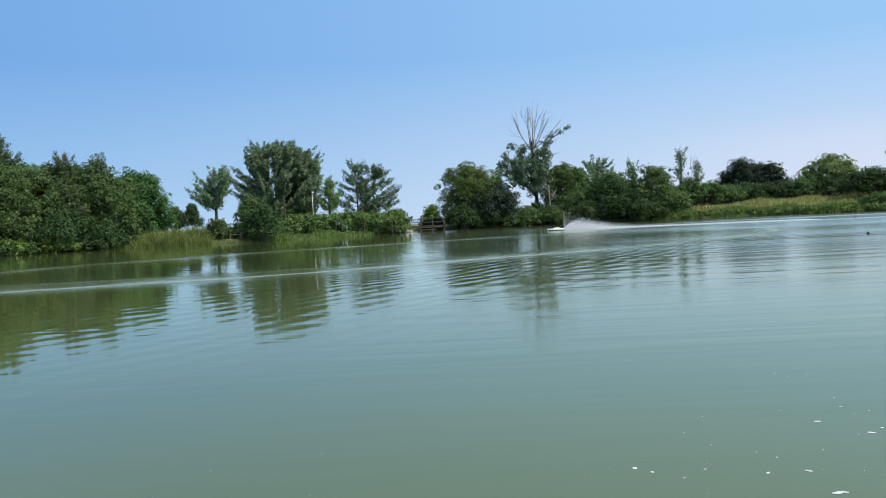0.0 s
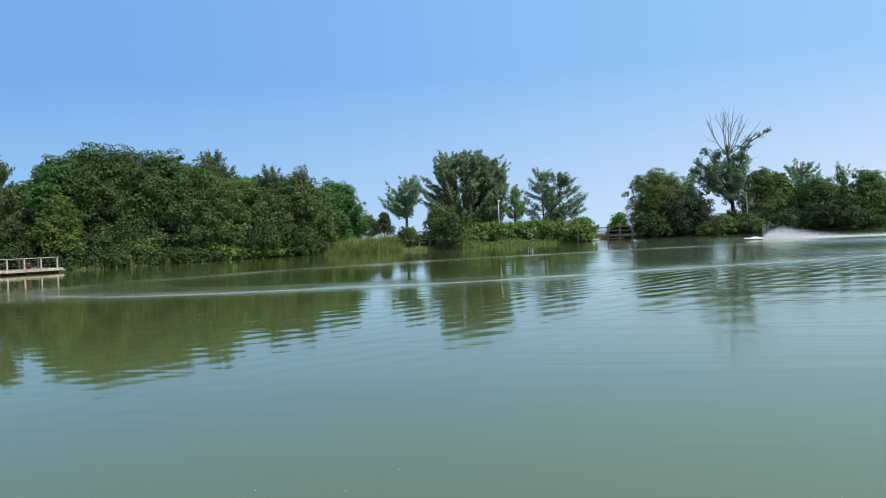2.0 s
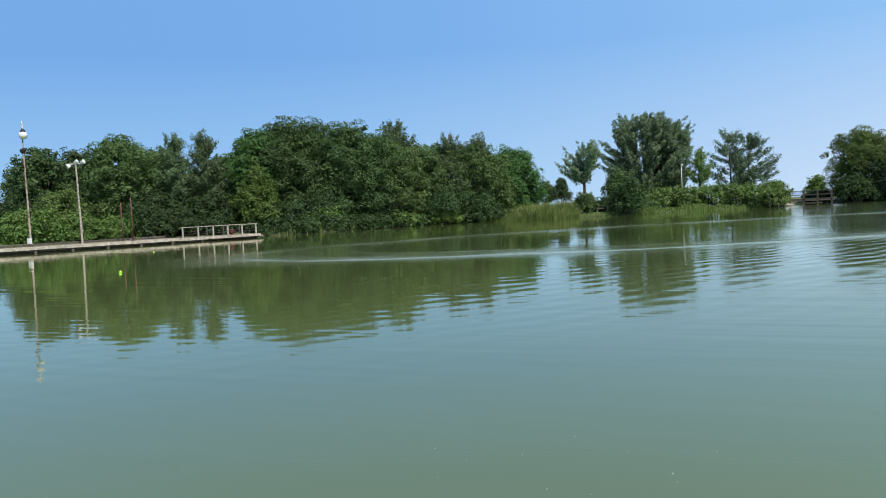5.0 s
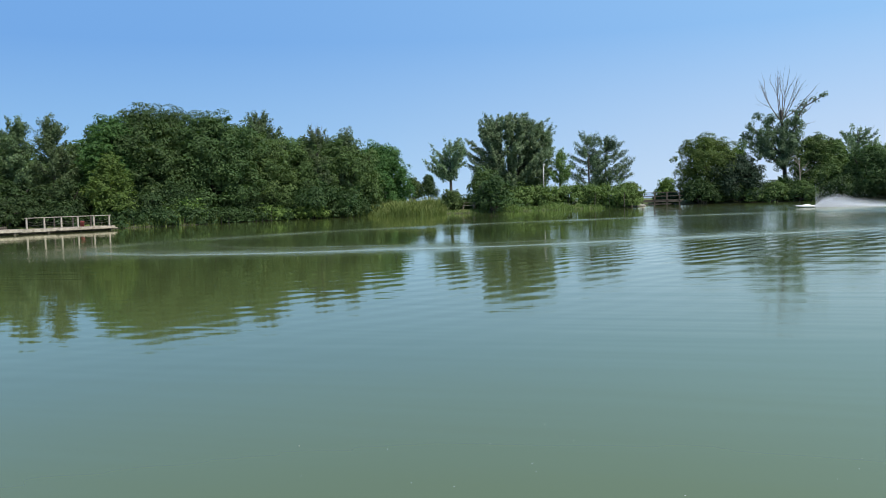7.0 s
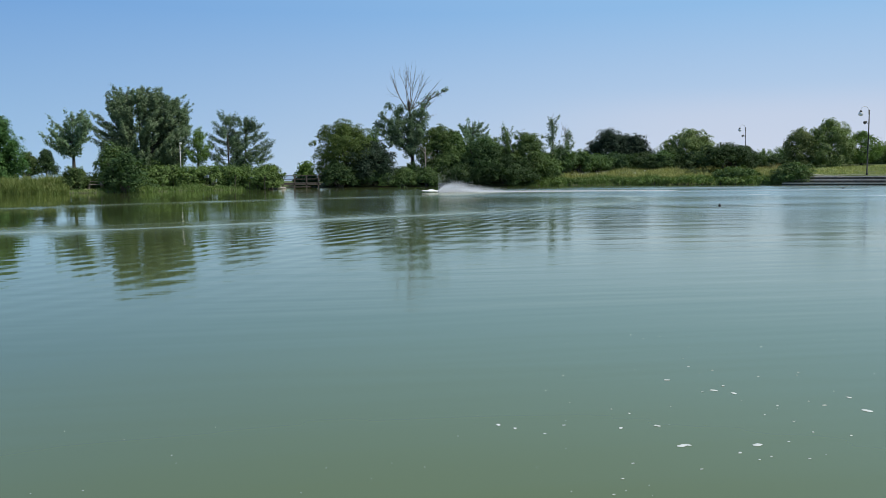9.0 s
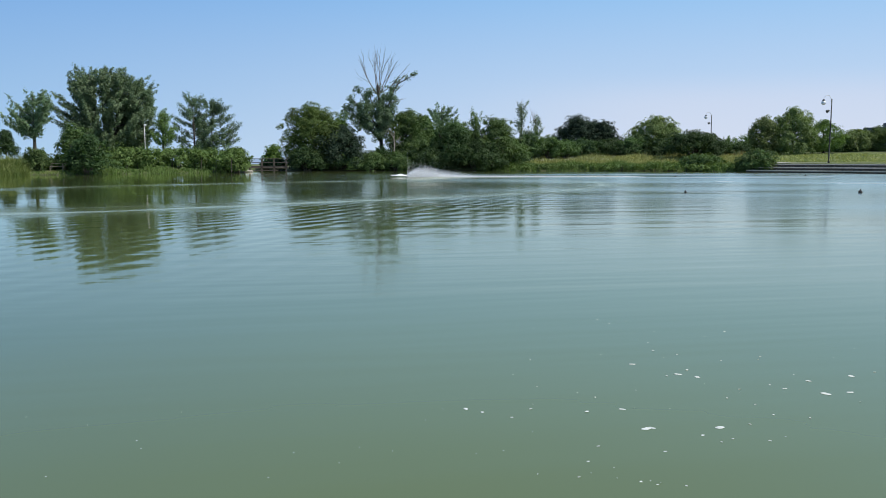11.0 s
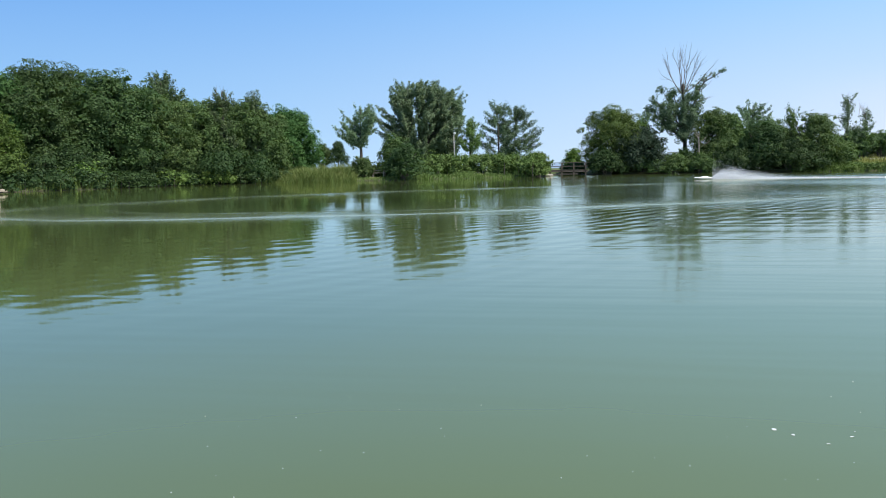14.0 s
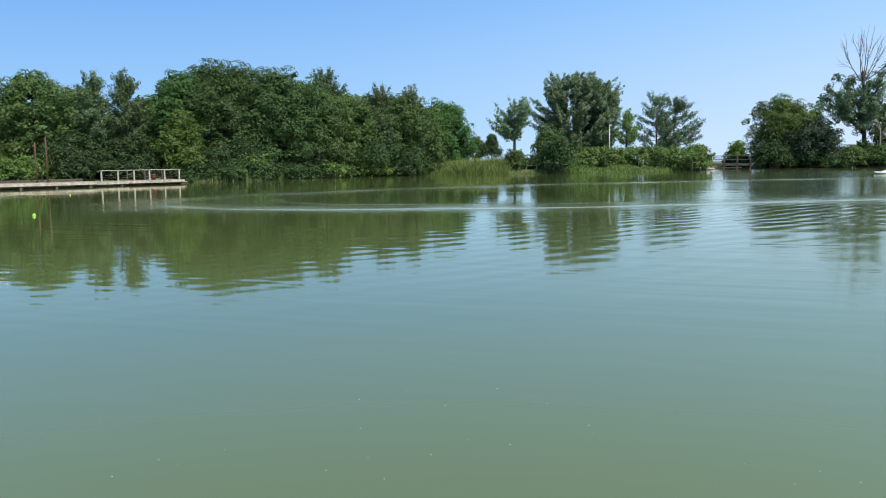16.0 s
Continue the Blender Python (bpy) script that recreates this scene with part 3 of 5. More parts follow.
STYLES = {
    # radius by height; poplars: branches, rise of the branches / others: unused, size of the masses; leaf length, leaves, gaps, material
    "poplar": ([0.62, 0.80, 0.94, 1.0, 1.0, 0.98, 0.87, 0.54], 215, 0.26, 0.22, 21, 0.35, M_POPLAR),
    "poplar_airy": ([0.30, 0.62, 0.85, 1.0, 1.0, 0.95, 0.78, 0.40], 95, 0.80, 0.23, 19, 0.40, M_POPLAR),
    "poplar_grey": ([0.70, 0.92, 1.0, 1.0, 0.95, 0.85, 0.66, 0.36], 150, 0.45, 0.19, 22, 0.35, M_GREY),
    "poplar_young": ([0.22, 0.62, 0.92, 1.0, 1.0, 0.96, 0.80, 0.42], 84, 0.70, 0.23, 27, 0.50, M_POPLAR),
    "poplar_light": ([0.40, 0.70, 0.90, 1.0, 0.98, 0.85, 0.65, 0.30], 70, 0.60, 0.21, 16, 0.35, M_FRESH),
    "poplar_small": ([0.35, 0.70, 1.0, 1.0, 0.95, 0.80, 0.60, 0.30], 85, 0.50, 0.19, 14, 0.50, M_LIGHT),
    "poplar_wide": ([0.75, 1.0, 1.0, 0.98, 0.90, 0.80, 0.60, 0.28], 70, 0.22, 0.20, 22, 0.35, M_POPLAR_DEEP),
    "round_olive": ([0.80, 0.95, 1.0, 1.0, 1.0, 0.98, 0.88, 0.58], 0, 0.28, 0.175, 24, 0.0, M_OLIVE),
    "bush_fresh": ([0.80, 0.98, 1.0, 0.98, 0.92, 0.82, 0.64, 0.32], 0, 0.27, 0.18, 14, 0.12, M_FRESH),
    "loose_yellow": ([0.55, 0.85, 1.0, 0.95, 0.80, 0.65, 0.45, 0.25], 0, 0.17, 0.21, 14, 0.45, M_YELLOW),
    "loose_leaf": ([0.55, 0.90, 1.0, 1.0, 0.90, 0.75, 0.55, 0.30], 0, 0.24, 0.19, 16, 0.15, M_LEAF),
    "loose_dark": ([0.95, 1.0, 0.90, 0.75, 0.62, 0.50, 0.36, 0.16], 0, 0.20, 0.19, 16, 0.15, M_DARK),
    "loose_fresh": ([0.45, 0.80, 1.0, 1.0, 0.95, 0.80, 0.60, 0.30], 0, 0.13, 0.17, 12, 0.55, M_LIGHT),
    "hedge": ([0.80, 0.98, 1.0, 0.98, 0.92, 0.82, 0.64, 0.32], 0, 0.29, 0.22, 15, 0.05, M_HEDGE),
    "round": ([0.72, 0.92, 1.0, 1.0, 0.98, 0.90, 0.74, 0.40], 0, 0.19, 0.21, 16, 0.10, M_LEAF),
    "round_deep": ([0.72, 0.92, 1.0, 1.0, 0.98, 0.90, 0.74, 0.40], 0, 0.21, 0.225, 16, 0.10, M_DEEP),
    "round_bright": ([0.72, 0.92, 1.0, 1.0, 0.96, 0.86, 0.68, 0.36], 0, 0.19, 0.21, 16, 0.10, M_BRIGHT),
    "willow": ([0.85, 0.98, 1.0, 0.98, 0.94, 0.84, 0.66, 0.35], 0, 0.20, 0.21, 17, 0.20, M_WILLOW),
    "bush": ([0.80, 0.98, 1.0, 0.98, 0.92, 0.82, 0.64, 0.32], 0, 0.29, 0.22, 15, 0.05, M_LEAF),
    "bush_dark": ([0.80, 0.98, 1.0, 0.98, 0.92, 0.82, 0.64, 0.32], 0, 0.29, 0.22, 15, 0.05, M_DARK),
    "bush_black": ([0.80, 0.98, 1.0, 0.98, 0.92, 0.82, 0.64, 0.32], 0, 0.29, 0.22, 17, 0.05, M_NEEDLE),
    "bush_light": ([0.80, 0.98, 1.0, 0.98, 0.92, 0.82, 0.64, 0.32], 0, 0.29, 0.21, 13, 0.10, M_PALE),
    "pine": ([1.0, 1.0, 1.0, 0.96, 0.88, 0.76, 0.58, 0.30], 0, 0.22, 0.22, 16, 0.05, M_NEEDLE),
    "poplar_leafage": ([1.0, 1.0], 0, 0.2, 0.18, 23, 0.05, M_POPLAR_DEEP),
    "wispy": ([0.60, 0.90, 1.0, 0.90, 0.75, 0.60, 0.40, 0.20], 95, 0.75, 0.21, 10, 0.6, M_POPLAR),
}

LOOKS = {
    "young_poplar": ("young poplar with a forked trunk and an open grey-green crown", "tree"),
    "big_poplar": ("tall full poplar with a dense grey-green crown", "tree"),
    "small_light": ("slender tree with light fresh green leaves", "tree"),
    "airy_poplar": ("airy poplar with sky showing through its crown", "tree"),
    "dark_shrub": ("large dense dark green shrub on the bank", "shrub"),
    "hedge_shrub": ("rounded green shrub at the water's edge", "shrub"),
    "low_shrub": ("small upright shrub below a young poplar", "shrub"),
    "tiny_tree": ("small dark young tree standing behind tall grass", "tree"),
    "pale_shrub": ("pale yellow-green shrub behind a footbridge", "shrub"),
    "round_tree": ("broad round-topped tree with sunlit yellowish-green leaves", "tree"),
    "dark_bush": ("dense dark domed bush by the water", "shrub"),
    "broad_tree": ("broad leafy green tree behind the thicket", "tree"),
    "thicket": ("dense dark green thicket shrub on the bank", "shrub"),
    "thin_tree": ("thin wispy half-bare tree above the thicket", "tree"),
    "dark_pine": ("dark dense pine behind the meadow", "tree"),
    "willow": ("wide soft green willow behind the meadow", "tree"),
    "pale_far": ("pale green tree far behind the meadow", "tree"),
    "shore_bush": ("rounded green bush beside the concrete steps", "shrub"),
    "left_tree": ("full dark green tree behind the wooden dock", "tree"),
    "greyish_tree": ("tall tree with loose grey-green leaves", "tree"),
    "maple": ("dense bright green maple in the wooded bank", "tree"),
    "hill_tree": ("massive dense green tree overhanging the water", "tree"),
    "yellow_tree": ("small yellow-green tree at the end of the dock", "tree"),
    "low_bush": ("low sunlit yellow-green bush behind the dock", "shrub"),
    "shore_shrub": ("low overhanging shrub along the waterline", "shrub"),
    "understory": ("dark dense undergrowth shrub below the trees", "shrub"),
    "dead_topped": ("tall half-dead tree with bare bleached top branches", "tree"),
}


def crown_lumps(rng, style, r, zb, zt):
    """The rounded masses of a crown, set unevenly over its profile, and tufts that break its outline: centres and radii."""
    prof, count, size, leaf, dense, gaps, mat = STYLES[style]
    tall = zt - zb
    area = 2 * math.pi * r * tall + math.pi * r * r
    big = size * math.sqrt(r * tall)
    count = int(max(8, 0.46 * area / (big * big)))
    u = (np.arange(count) + rng.uniform(0, 1, count)) / count
    a = (np.arange(count) * 2.39996 + rng.uniform(-0.7, 0.7, count)) % (2 * np.pi)
    lump = 1 + 0.10 * np.sin(2 * a + rng.uniform(0, 6)) + 0.10 * np.sin(3 * a + 6 * u + rng.uniform(0, 6)) + 0.07 * np.sin(5 * a - 9 * u + rng.uniform(0, 6))
    rad = np.interp(u, np.linspace(0, 1, len(prof)), prof) * lump
    q = np.minimum(big * rng.choice([0.60, 0.85, 1.1, 1.4], count) * rng.uniform(0.9, 1.1, count), 0.42 * min(r, tall))
    reach = np.maximum(rad * r * rng.uniform(0.84, 1.04, count) - 1.05 * q, 0.0)
    z = zb + 0.7 * q + u * (tall - 1.7 * q)
    cap = max(2, count // 8)
    reach[-cap:] *= rng.uniform(0.2, 1.0, cap)
    tufts = int(max(5, 2.0 * r * (2.0 if style == "pine" else 1.0)))
    ut, at = rng.uniform(0.45, 0.93, tufts), rng.uniform(0, 2 * np.pi, tufts)
    qt = np.minimum(rng.uniform(0.26, 0.52, tufts), 0.25 * min(r, tall))
    rt = np.interp(ut, np.linspace(0, 1, len(prof)), prof) * r * rng.uniform(0.55, 1.04, tufts)
    zt_ = zb + ut * tall * 0.97 + 0.25 * qt
    c = np.stack([np.r_[reach * np.cos(a), rt * np.cos(at)], np.r_[reach * np.sin(a), rt * np.sin(at)], np.r_[z, zt_]], -1)
    return c, np.r_[q, qt]


def crown_leaves(rng, style, centres, cr, zb, zt, r):
    """Each mass carries boughs like small shelves, leafy above and open below; looser leaves inside close the crown."""
    prof, count, size, leaf, dense, gaps, mat = STYLES[style]
    middle = np.array([0, 0, zb + 0.35 * (zt - zb)])
    P, D, S = [], [], []
    for c, q in zip(np.asarray(centres, float), np.asarray(cr, float)):
        bough = min(0.95, 0.17 + 0.42 * q)
        n = int(2.8 * (q / bough) ** 2 * (1 - 0.4 * gaps)) + 3
        d = rng.normal(0, 1, (n, 3))
        d /= np.linalg.norm(d, axis=1, keepdims=True)
        out = (c - middle) / (np.linalg.norm(c - middle) + 0.5)
        d = d[(d @ out + 0.5 * d[:, 2]) > rng.uniform(-0.8, 0.25, n)]
        swell = 1 + 0.20 * np.sin(3.1 * d[:, 0] + c[0] * 5) * np.sin(3.7 * d[:, 1] + c[1] * 5)
        P.append(c + d * (q * swell * rng.uniform(0.50, 1.06, len(d)))[:, None] * (1, 1, 0.92))
        D.append(d)
        S.append(bough * rng.choice([0.5, 0.75, 1.0, 1.2], len(d)))
    P, D, S = np.concatenate(P), np.concatenate(D), np.concatenate(S)
    k = np.maximum(4, (dense * 7.6 * S * S * rng.uniform(0.75, 1.2, len(S)) * (0.17 / leaf) ** 1.5).astype(int))
    of = np.repeat(np.arange(len(P)), k)
    e = rng.normal(0, 1, (len(of), 3)) + 0.75 * D[of] + (0, 0, 0.55)
    e /= np.linalg.norm(e, axis=1, keepdims=True)
    spot = P[of] + e * S[of][:, None] * rng.uniform(0.70, 1.0, (len(of), 1)) * (1.1, 1.1, 0.62)
    drop = 1.0 - np.clip(e[:, 2], -1, 1)
    spot[:, 2] -= S[of] * drop * (0.45 if style == "willow" else 0.14)
    if zb < 1.5:
        spot[:, 2] = np.maximum(spot[:, 2], 0.05)
    V = [leaf_faces(rng, spot, 0.95 * e, leaf, 0.9 if style == "willow" else 0.25)]
    inner = []
    for c, q in zip(centres, cr):
        m = int((7 if style.startswith("loose") else 26) * q * q) + 4
        d = rng.normal(0, 1, (m, 3))
        d /= np.linalg.norm(d, axis=1, keepdims=True)
        inner.append(c + d * q * rng.uniform(0.15, 0.52, (m, 1)))
    inner = np.concatenate(inner)
    V.append(leaf_faces(rng, inner, rng.normal(0, 1, inner.shape), 2.2 * leaf))
    return np.concatenate(V)


def limbs(rng, ground_z, r, zb, zt, centres, thick, stems=1):
    """A trunk that leans and forks, with limbs that rise into the crown."""
    paths = []
    for k in range(stems):
        lean = rng.normal(0, 0.05 * r, 2) + (0 if stems == 1 else (k - (stems - 1) / 2) * 0.35 * r * np.array([1.0, 0.2]))
        base = (0 if stems == 1 else (k - (stems - 1) / 2) * 0.08 * r)
        top = zb + 0.72 * (zt - zb)
        spine = [(base + lean[0] * s**1.4, lean[1] * s**1.4, ground_z + (top - ground_z) * s, thick * (1 - 0.82 * s) * (1.35 if i == 0 else 1)) for i, s in enumerate(np.linspace(0, 1, 7))]
        paths.append(spine)
        for c in centres[rng.permutation(len(centres))[: max(6, int(12 / stems))]]:
            s = rng.uniform(0.25, 0.8)
            f = s * 6
            i = int(f)
            p = np.array(spine[i][:3]) * (1 - f + i) + np.array(spine[min(i + 1, 6)][:3]) * (f - i)
            rad = thick * (1 - 0.82 * s) * 0.55
            if c[2] < p[2]:
                continue
            mid = 0.5 * p + 0.5 * c + np.array([0, 0, -0.12 * np.linalg.norm(c - p)])
            paths.append([(*p, rad), (*mid, rad * 0.6), (*c, rad * 0.22)])
    return tubes(paths, 7)


def rising_branches(rng, style, r, zb, zt, thick, stems):
    """Poplar habit: many separate branches, each carrying tufts of leaves along its outer part and ending in a leafy shoot."""
    prof, count, rise, leaf, dense, gaps, mat = STYLES[style]
    tall = zt - zb
    count = int(count * max(0.4, min(1.6, (r * tall) / 40.0)))
    spines, paths, tufts, ways = [], [], [], []
    for k in range(stems):
        off = (k - (stems - 1) / 2) / max(stems, 1)
        lean = rng.normal(0, 0.06 * r, 2)
        spine = np.array([(off * r * (0.15 + 0.75 * q**1.2) + lean[0] * q, off * 0.3 * r + lean[1] * q, q * (zb + 0.9 * tall), thick * (1 - 0.85 * q) * (1.3 if q == 0 else 1)) for q in np.linspace(0, 1, 9)])
        spines.append(spine)
        paths.append(spine)
    gap = rng.uniform(0, 2 * np.pi, 3)
    for i in range(count):
        u = (i + rng.uniform(0, 1)) / count
        a = rng.uniform(0, 2 * np.pi)
        rad = np.interp(u, np.linspace(0, 1, len(prof)), prof) * r * rng.uniform(0.45, 1.0) ** 0.6
        rad *= 1 + 0.12 * np.sin(2 * a + gap[0]) + 0.12 * np.sin(3 * a + 7 * u + gap[1]) + 0.08 * np.sin(5 * a - 11 * u + gap[2])
        tip = np.array([rad * np.cos(a), rad * np.sin(a), zb + u * tall])
        spine = spines[int(np.argmin([np.hypot(*(q[4, :2] - tip[:2])) for q in spines]))]
        low = tip[2] - rise * rad * rng.uniform(0.8, 1.5) - 0.06 * tall
        low = min(max(low, 0.55 * zb + 0.1, 0.2), spine[-2, 2])
        start = np.array([np.interp(low, spine[:, 2], spine[:, j]) for j in range(3)])
        thin = np.interp(low, spine[:, 2], spine[:, 3])
        bend = start * 0.45 + tip * 0.55 - (0, 0, 0.10 * np.linalg.norm(tip - start))
        w = min(0.5 * thin, 0.012 * np.linalg.norm(tip - start) + 0.012)
        paths.append([(*start, w), (*bend, 0.6 * w), (*tip, 0.2 * w)])
        length = np.linalg.norm(tip - start)
        for q in np.arange(max(0.50, 1 - 2.4 / max(length, 0.1)) if style == "poplar_wide" else max(0.25, 1 - 3.4 / max(length, 0.1)), 1.0, (0.55 if style == "poplar_wide" else 0.42) / max(length, 0.5)):
            c = (1 - q) ** 2 * start + 2 * q * (1 - q) * (2 * bend - 0.5 * start - 0.5 * tip) + q * q * tip
            tufts.append((c + rng.normal(0, 0.16, 3), (0.54 - 0.10 * q) if style == "poplar_wide" else 0.50 - 0.20 * q, (tip - bend) / (np.linalg.norm(tip - bend) + 1e-6)))
    V = []
    for c, q, way in tufts:
        n = int(dense * 4.0 * q * q * rng.uniform(1 - gaps, 1.0) / (leaf / 0.32) ** 2 * 2.0) + 3
        d = rng.normal(0, 1, (n, 3))
        d /= np.linalg.norm(d, axis=1, keepdims=True)
        p = c + d * q * rng.uniform(0.3, 1.0, (n, 1)) * (1, 1, 0.8) + way * q * rng.uniform(-1.0, 1.4, (n, 1))
        outward = p * (1, 1, 0) / (r + 1e-6)
        V.append(leaf_faces(rng, p, 0.7 * d + 0.4 * outward, leaf, 0.1))
    v, f = tubes(paths, 5)
    return v, f, np.concatenate(V)


seeds = iter(range(1, 999))


def plant(style, key, x, y, r, zb, zt):
    """A tree or shrub rooted at x, y: crown radius r, crown from zb to zt above the water."""
    rng = np.random.default_rng(next(seeds))
    label, category = LOOKS[key]
    r *= {"hill_tree": 1.22, "left_tree": 1.15, "greyish_tree": 1.15, "maple": 1.15, "thicket": 1.32, "low_shrub": 1.3, "shore_bush": 1.25, "broad_tree": 1.25, "understory": 1.15, "dark_shrub": 1.2, "round_tree": 1.14, "dark_pine": 1.4, "dark_bush": 1.22}.get(key, 1.1)
    gz = float(land(np.array([x]), np.array([y]))[0]) - 0.05
    ob = thing(category if category == "shrub" else "tree", (x, y, gz), label, category, "shrubs round the pond" if category == "shrub" else "trees round the pond")
    zb, zt = zb - gz, zt - gz
    zb = max(zb - (1.0 if style == "willow" else 0.0), 0.0)
    shrub = category == "shrub"
    stems = 4 if shrub else (2 if key in ("airy_poplar", "big_poplar") else 1)
    thick = (0.05 if shrub else 0.024) * (zt ** 0.9) if shrub else (0.017 if style == "poplar_wide" else 0.03) * zt
    if style.startswith(("poplar", "wispy")):
        v, f, crown = rising_branches(rng, style, r, zb, zt, max(thick, 0.05) * (0.7 if key == "big_poplar" else 1.0), 3 if key == "big_poplar" else 1)
    else:
        centres, cr = crown_lumps(rng, style, r, zb, zt)
        v, f = limbs(rng, 0.0, r, zb, zt, centres, max(thick, 0.05), stems)
        crown = crown_leaves(rng, style, centres, cr, zb, zt, r)
    part("stem" if shrub else "trunk", mesh_of("trunk", v, f, M_BARK, True), M_BARK, ob)
    part("crown", mesh_of("crown", crown, threes(crown), STYLES[style][6]), STYLES[style][6], ob)
    return ob


plant("poplar_young", "young_poplar", -27.9, 100.2, 2.68, 4.95, 9.45)
plant("poplar", "big_poplar", -21.3, 105.9, 4.74, 3.1, 12.75)
plant("poplar", "big_poplar", -17.6, 107.6, 2.13, 3.0, 11.35)
plant("poplar_small", "small_light", -14.6, 106.0, 1.70, 3.8, 7.6)
plant("poplar_wide", "airy_poplar", -11.7, 114.4, 2.90, 2.37, 10.50)
plant("poplar_wide", "airy_poplar", -9.7, 115.6, 3.20, 2.0, 10.05)
plant("bush_dark", "dark_shrub", -20.1, 90.4, 1.85, 0.10, 4.3)
plant("bush", "dark_shrub", -21.7, 92.6, 2.0, 0.10, 5.25)
plant("hedge", "hedge_shrub", -5.6, 100.8, 1.68, 0.16, 3.09)
plant("bush", "low_shrub", -25.0, 90.4, 1.10, 0.10, 2.75)
plant("loose_leaf", "tiny_tree", -38.0, 115.9, 1.40, 1.5, 5.2)
plant("loose_dark", "tiny_tree", -35.9, 116.5, 1.40, 2.0, 5.5)
plant("bush_light", "pale_shrub", -1.5, 124.0, 1.6, 0.10, 3.9)
plant("round_olive", "round_tree", 4.1, 116.0, 4.35, 0.30, 9.65)
plant("bush_black", "dark_bush", 8.0, 114.2, 3.45, 0.10, 6.6)
plant("poplar_light", "small_light", 9.1, 123.7, 1.28, 3.30, 8.89)
plant("bush", "hedge_shrub", 12.1, 112.9, 1.83, 0.10, 2.82)
plant("bush", "hedge_shrub", 15.5, 112.5, 2.13, 0.10, 2.64)
plant("round", "broad_tree", 17.9, 118.4, 2.85, 1.0, 9.0)
plant("poplar_airy", "broad_tree", 23.8, 121.7, 2.68, 2.08, 9.99)
plant("bush", "thicket", 19.6, 113.6, 2.40, 0.10, 5.2)
plant("bush_dark", "thicket", 23.5, 112.6, 2.67, 0.10, 7.06)
plant("poplar_light", "small_light", 27.7, 115.7, 1.56, 0.10, 8.76)
plant("bush", "thicket", 29.6, 112.2, 2.70, 0.10, 8.07)
plant("wispy", "thin_tree", 35.4, 118.8, 1.69, 2.56, 10.35)
plant("wispy", "thin_tree", 37.8, 119.1, 1.45, 2.55, 8.26)
plant("bush", "thicket", 36.8, 119.5, 1.85, 2.23, 5.84)
plant("bush", "thicket", 40.1, 119.5, 1.84, 2.20, 5.32)
plant("pine", "dark_pine", 52.5, 140.5, 3.26, 1.87, 9.66)
plant("pine", "dark_pine", 56.8, 138.8, 2.21, 1.83, 8.77)
plant("pine", "dark_pine", 55.2, 140.5, 2.25, 1.85, 8.78)
plant("bush_dark", "thicket", 49.0, 129.0, 2.71, 2.38, 5.04)
plant("bush_dark", "thicket", 53.9, 128.1, 3.05, 2.34, 5.16)
plant("willow", "willow", 60.9, 126.1, 4.29, 2.45, 9.00)
plant("bush_dark", "thicket", 60.7, 112.7, 3.60, 2.29, 6.13)
plant("poplar_light", "pale_far", 91.5, 155.0, 2.16, 3.16, 6.51)
plant("poplar_light", "pale_far", 96.7, 157.7, 2.03, 3.16, 6.94)
plant("willow", "willow", 79.4, 116.2, 3.5, 2.57, 10.1)
plant("willow", "willow", 75.0, 117.4, 2.4, 2.57, 8.6)
plant("loose_fresh", "broad_tree", 84.6, 115.7, 2.3, 2.9, 8.1)
plant("bush", "shore_bush", 60.7, 96.5, 2.08, 0.10, 3.02)
plant("willow", "broad_tree", 92.2, 118.3, 2.99, 2.24, 6.77)
plant("round_olive", "broad_tree", 98.3, 116.0, 4.42, 2.18, 7.29)
plant("bush", "shore_bush", 57.3, 104.3, 2.75, 0.10, 2.40)
plant("round_deep", "left_tree", -70.8, 55.6, 2.48, 2.96, 10.02)
plant("round", "left_tree", -61.6, 57.1, 3.36, 2.50, 10.42)
plant("poplar_grey", "greyish_tree", -56.7, 59.2, 1.81, 3.54, 10.12)
plant("poplar_grey", "greyish_tree", -54.6, 61.2, 1.78, 3.40, 10.17)
plant("round_bright", "maple", -52.4, 67.0, 3.33, 1.46, 11.12)
plant("round_deep", "hill_tree", -50.8, 69.4, 4.13, 0.77, 12.02)
plant("round_deep", "hill_tree", -46.3, 74.2, 4.32, 0.37, 11.74)
plant("poplar_grey", "greyish_tree", -46.0, 84.3, 2.95, 0.85, 12.41)
plant("poplar_grey", "greyish_tree", -38.6, 83.5, 1.79, 0.54, 10.13)
plant("poplar_grey", "greyish_tree", -35.8, 85.8, 1.30, 0.33, 10.03)
plant("round", "hill_tree", -43.3, 78.9, 3.27, 0.16, 9.51)
plant("round", "hill_tree", -40.3, 83.8, 2.59, 0.10, 9.39)
plant("round", "hill_tree", -36.7, 86.6, 3.44, 0.10, 9.23)
plant("round_bright", "maple", -33.8, 92.0, 2.72, 0.16, 8.53)
plant("loose_yellow", "yellow_tree", -49.4, 62.4, 2.05, 0.30, 7.0)
plant("bush_fresh", "low_bush", -61.4, 48.1, 1.80, 0.76, 3.50)
plant("bush_fresh", "low_bush", -59.6, 50.4, 1.54, 0.56, 3.01)
plant("bush_fresh", "low_bush", -58.0, 52.2, 1.58, 0.49, 2.58)
plant("bush_dark", "shore_shrub", -55.5, 56.2, 3.01, 0.37, 3.00)
plant("bush_light", "shore_shrub", -45.9, 67.5, 2.20, 0.10, 2.41)
plant("bush", "shore_shrub", -44.9, 74.5, 2.39, 0.10, 2.01)
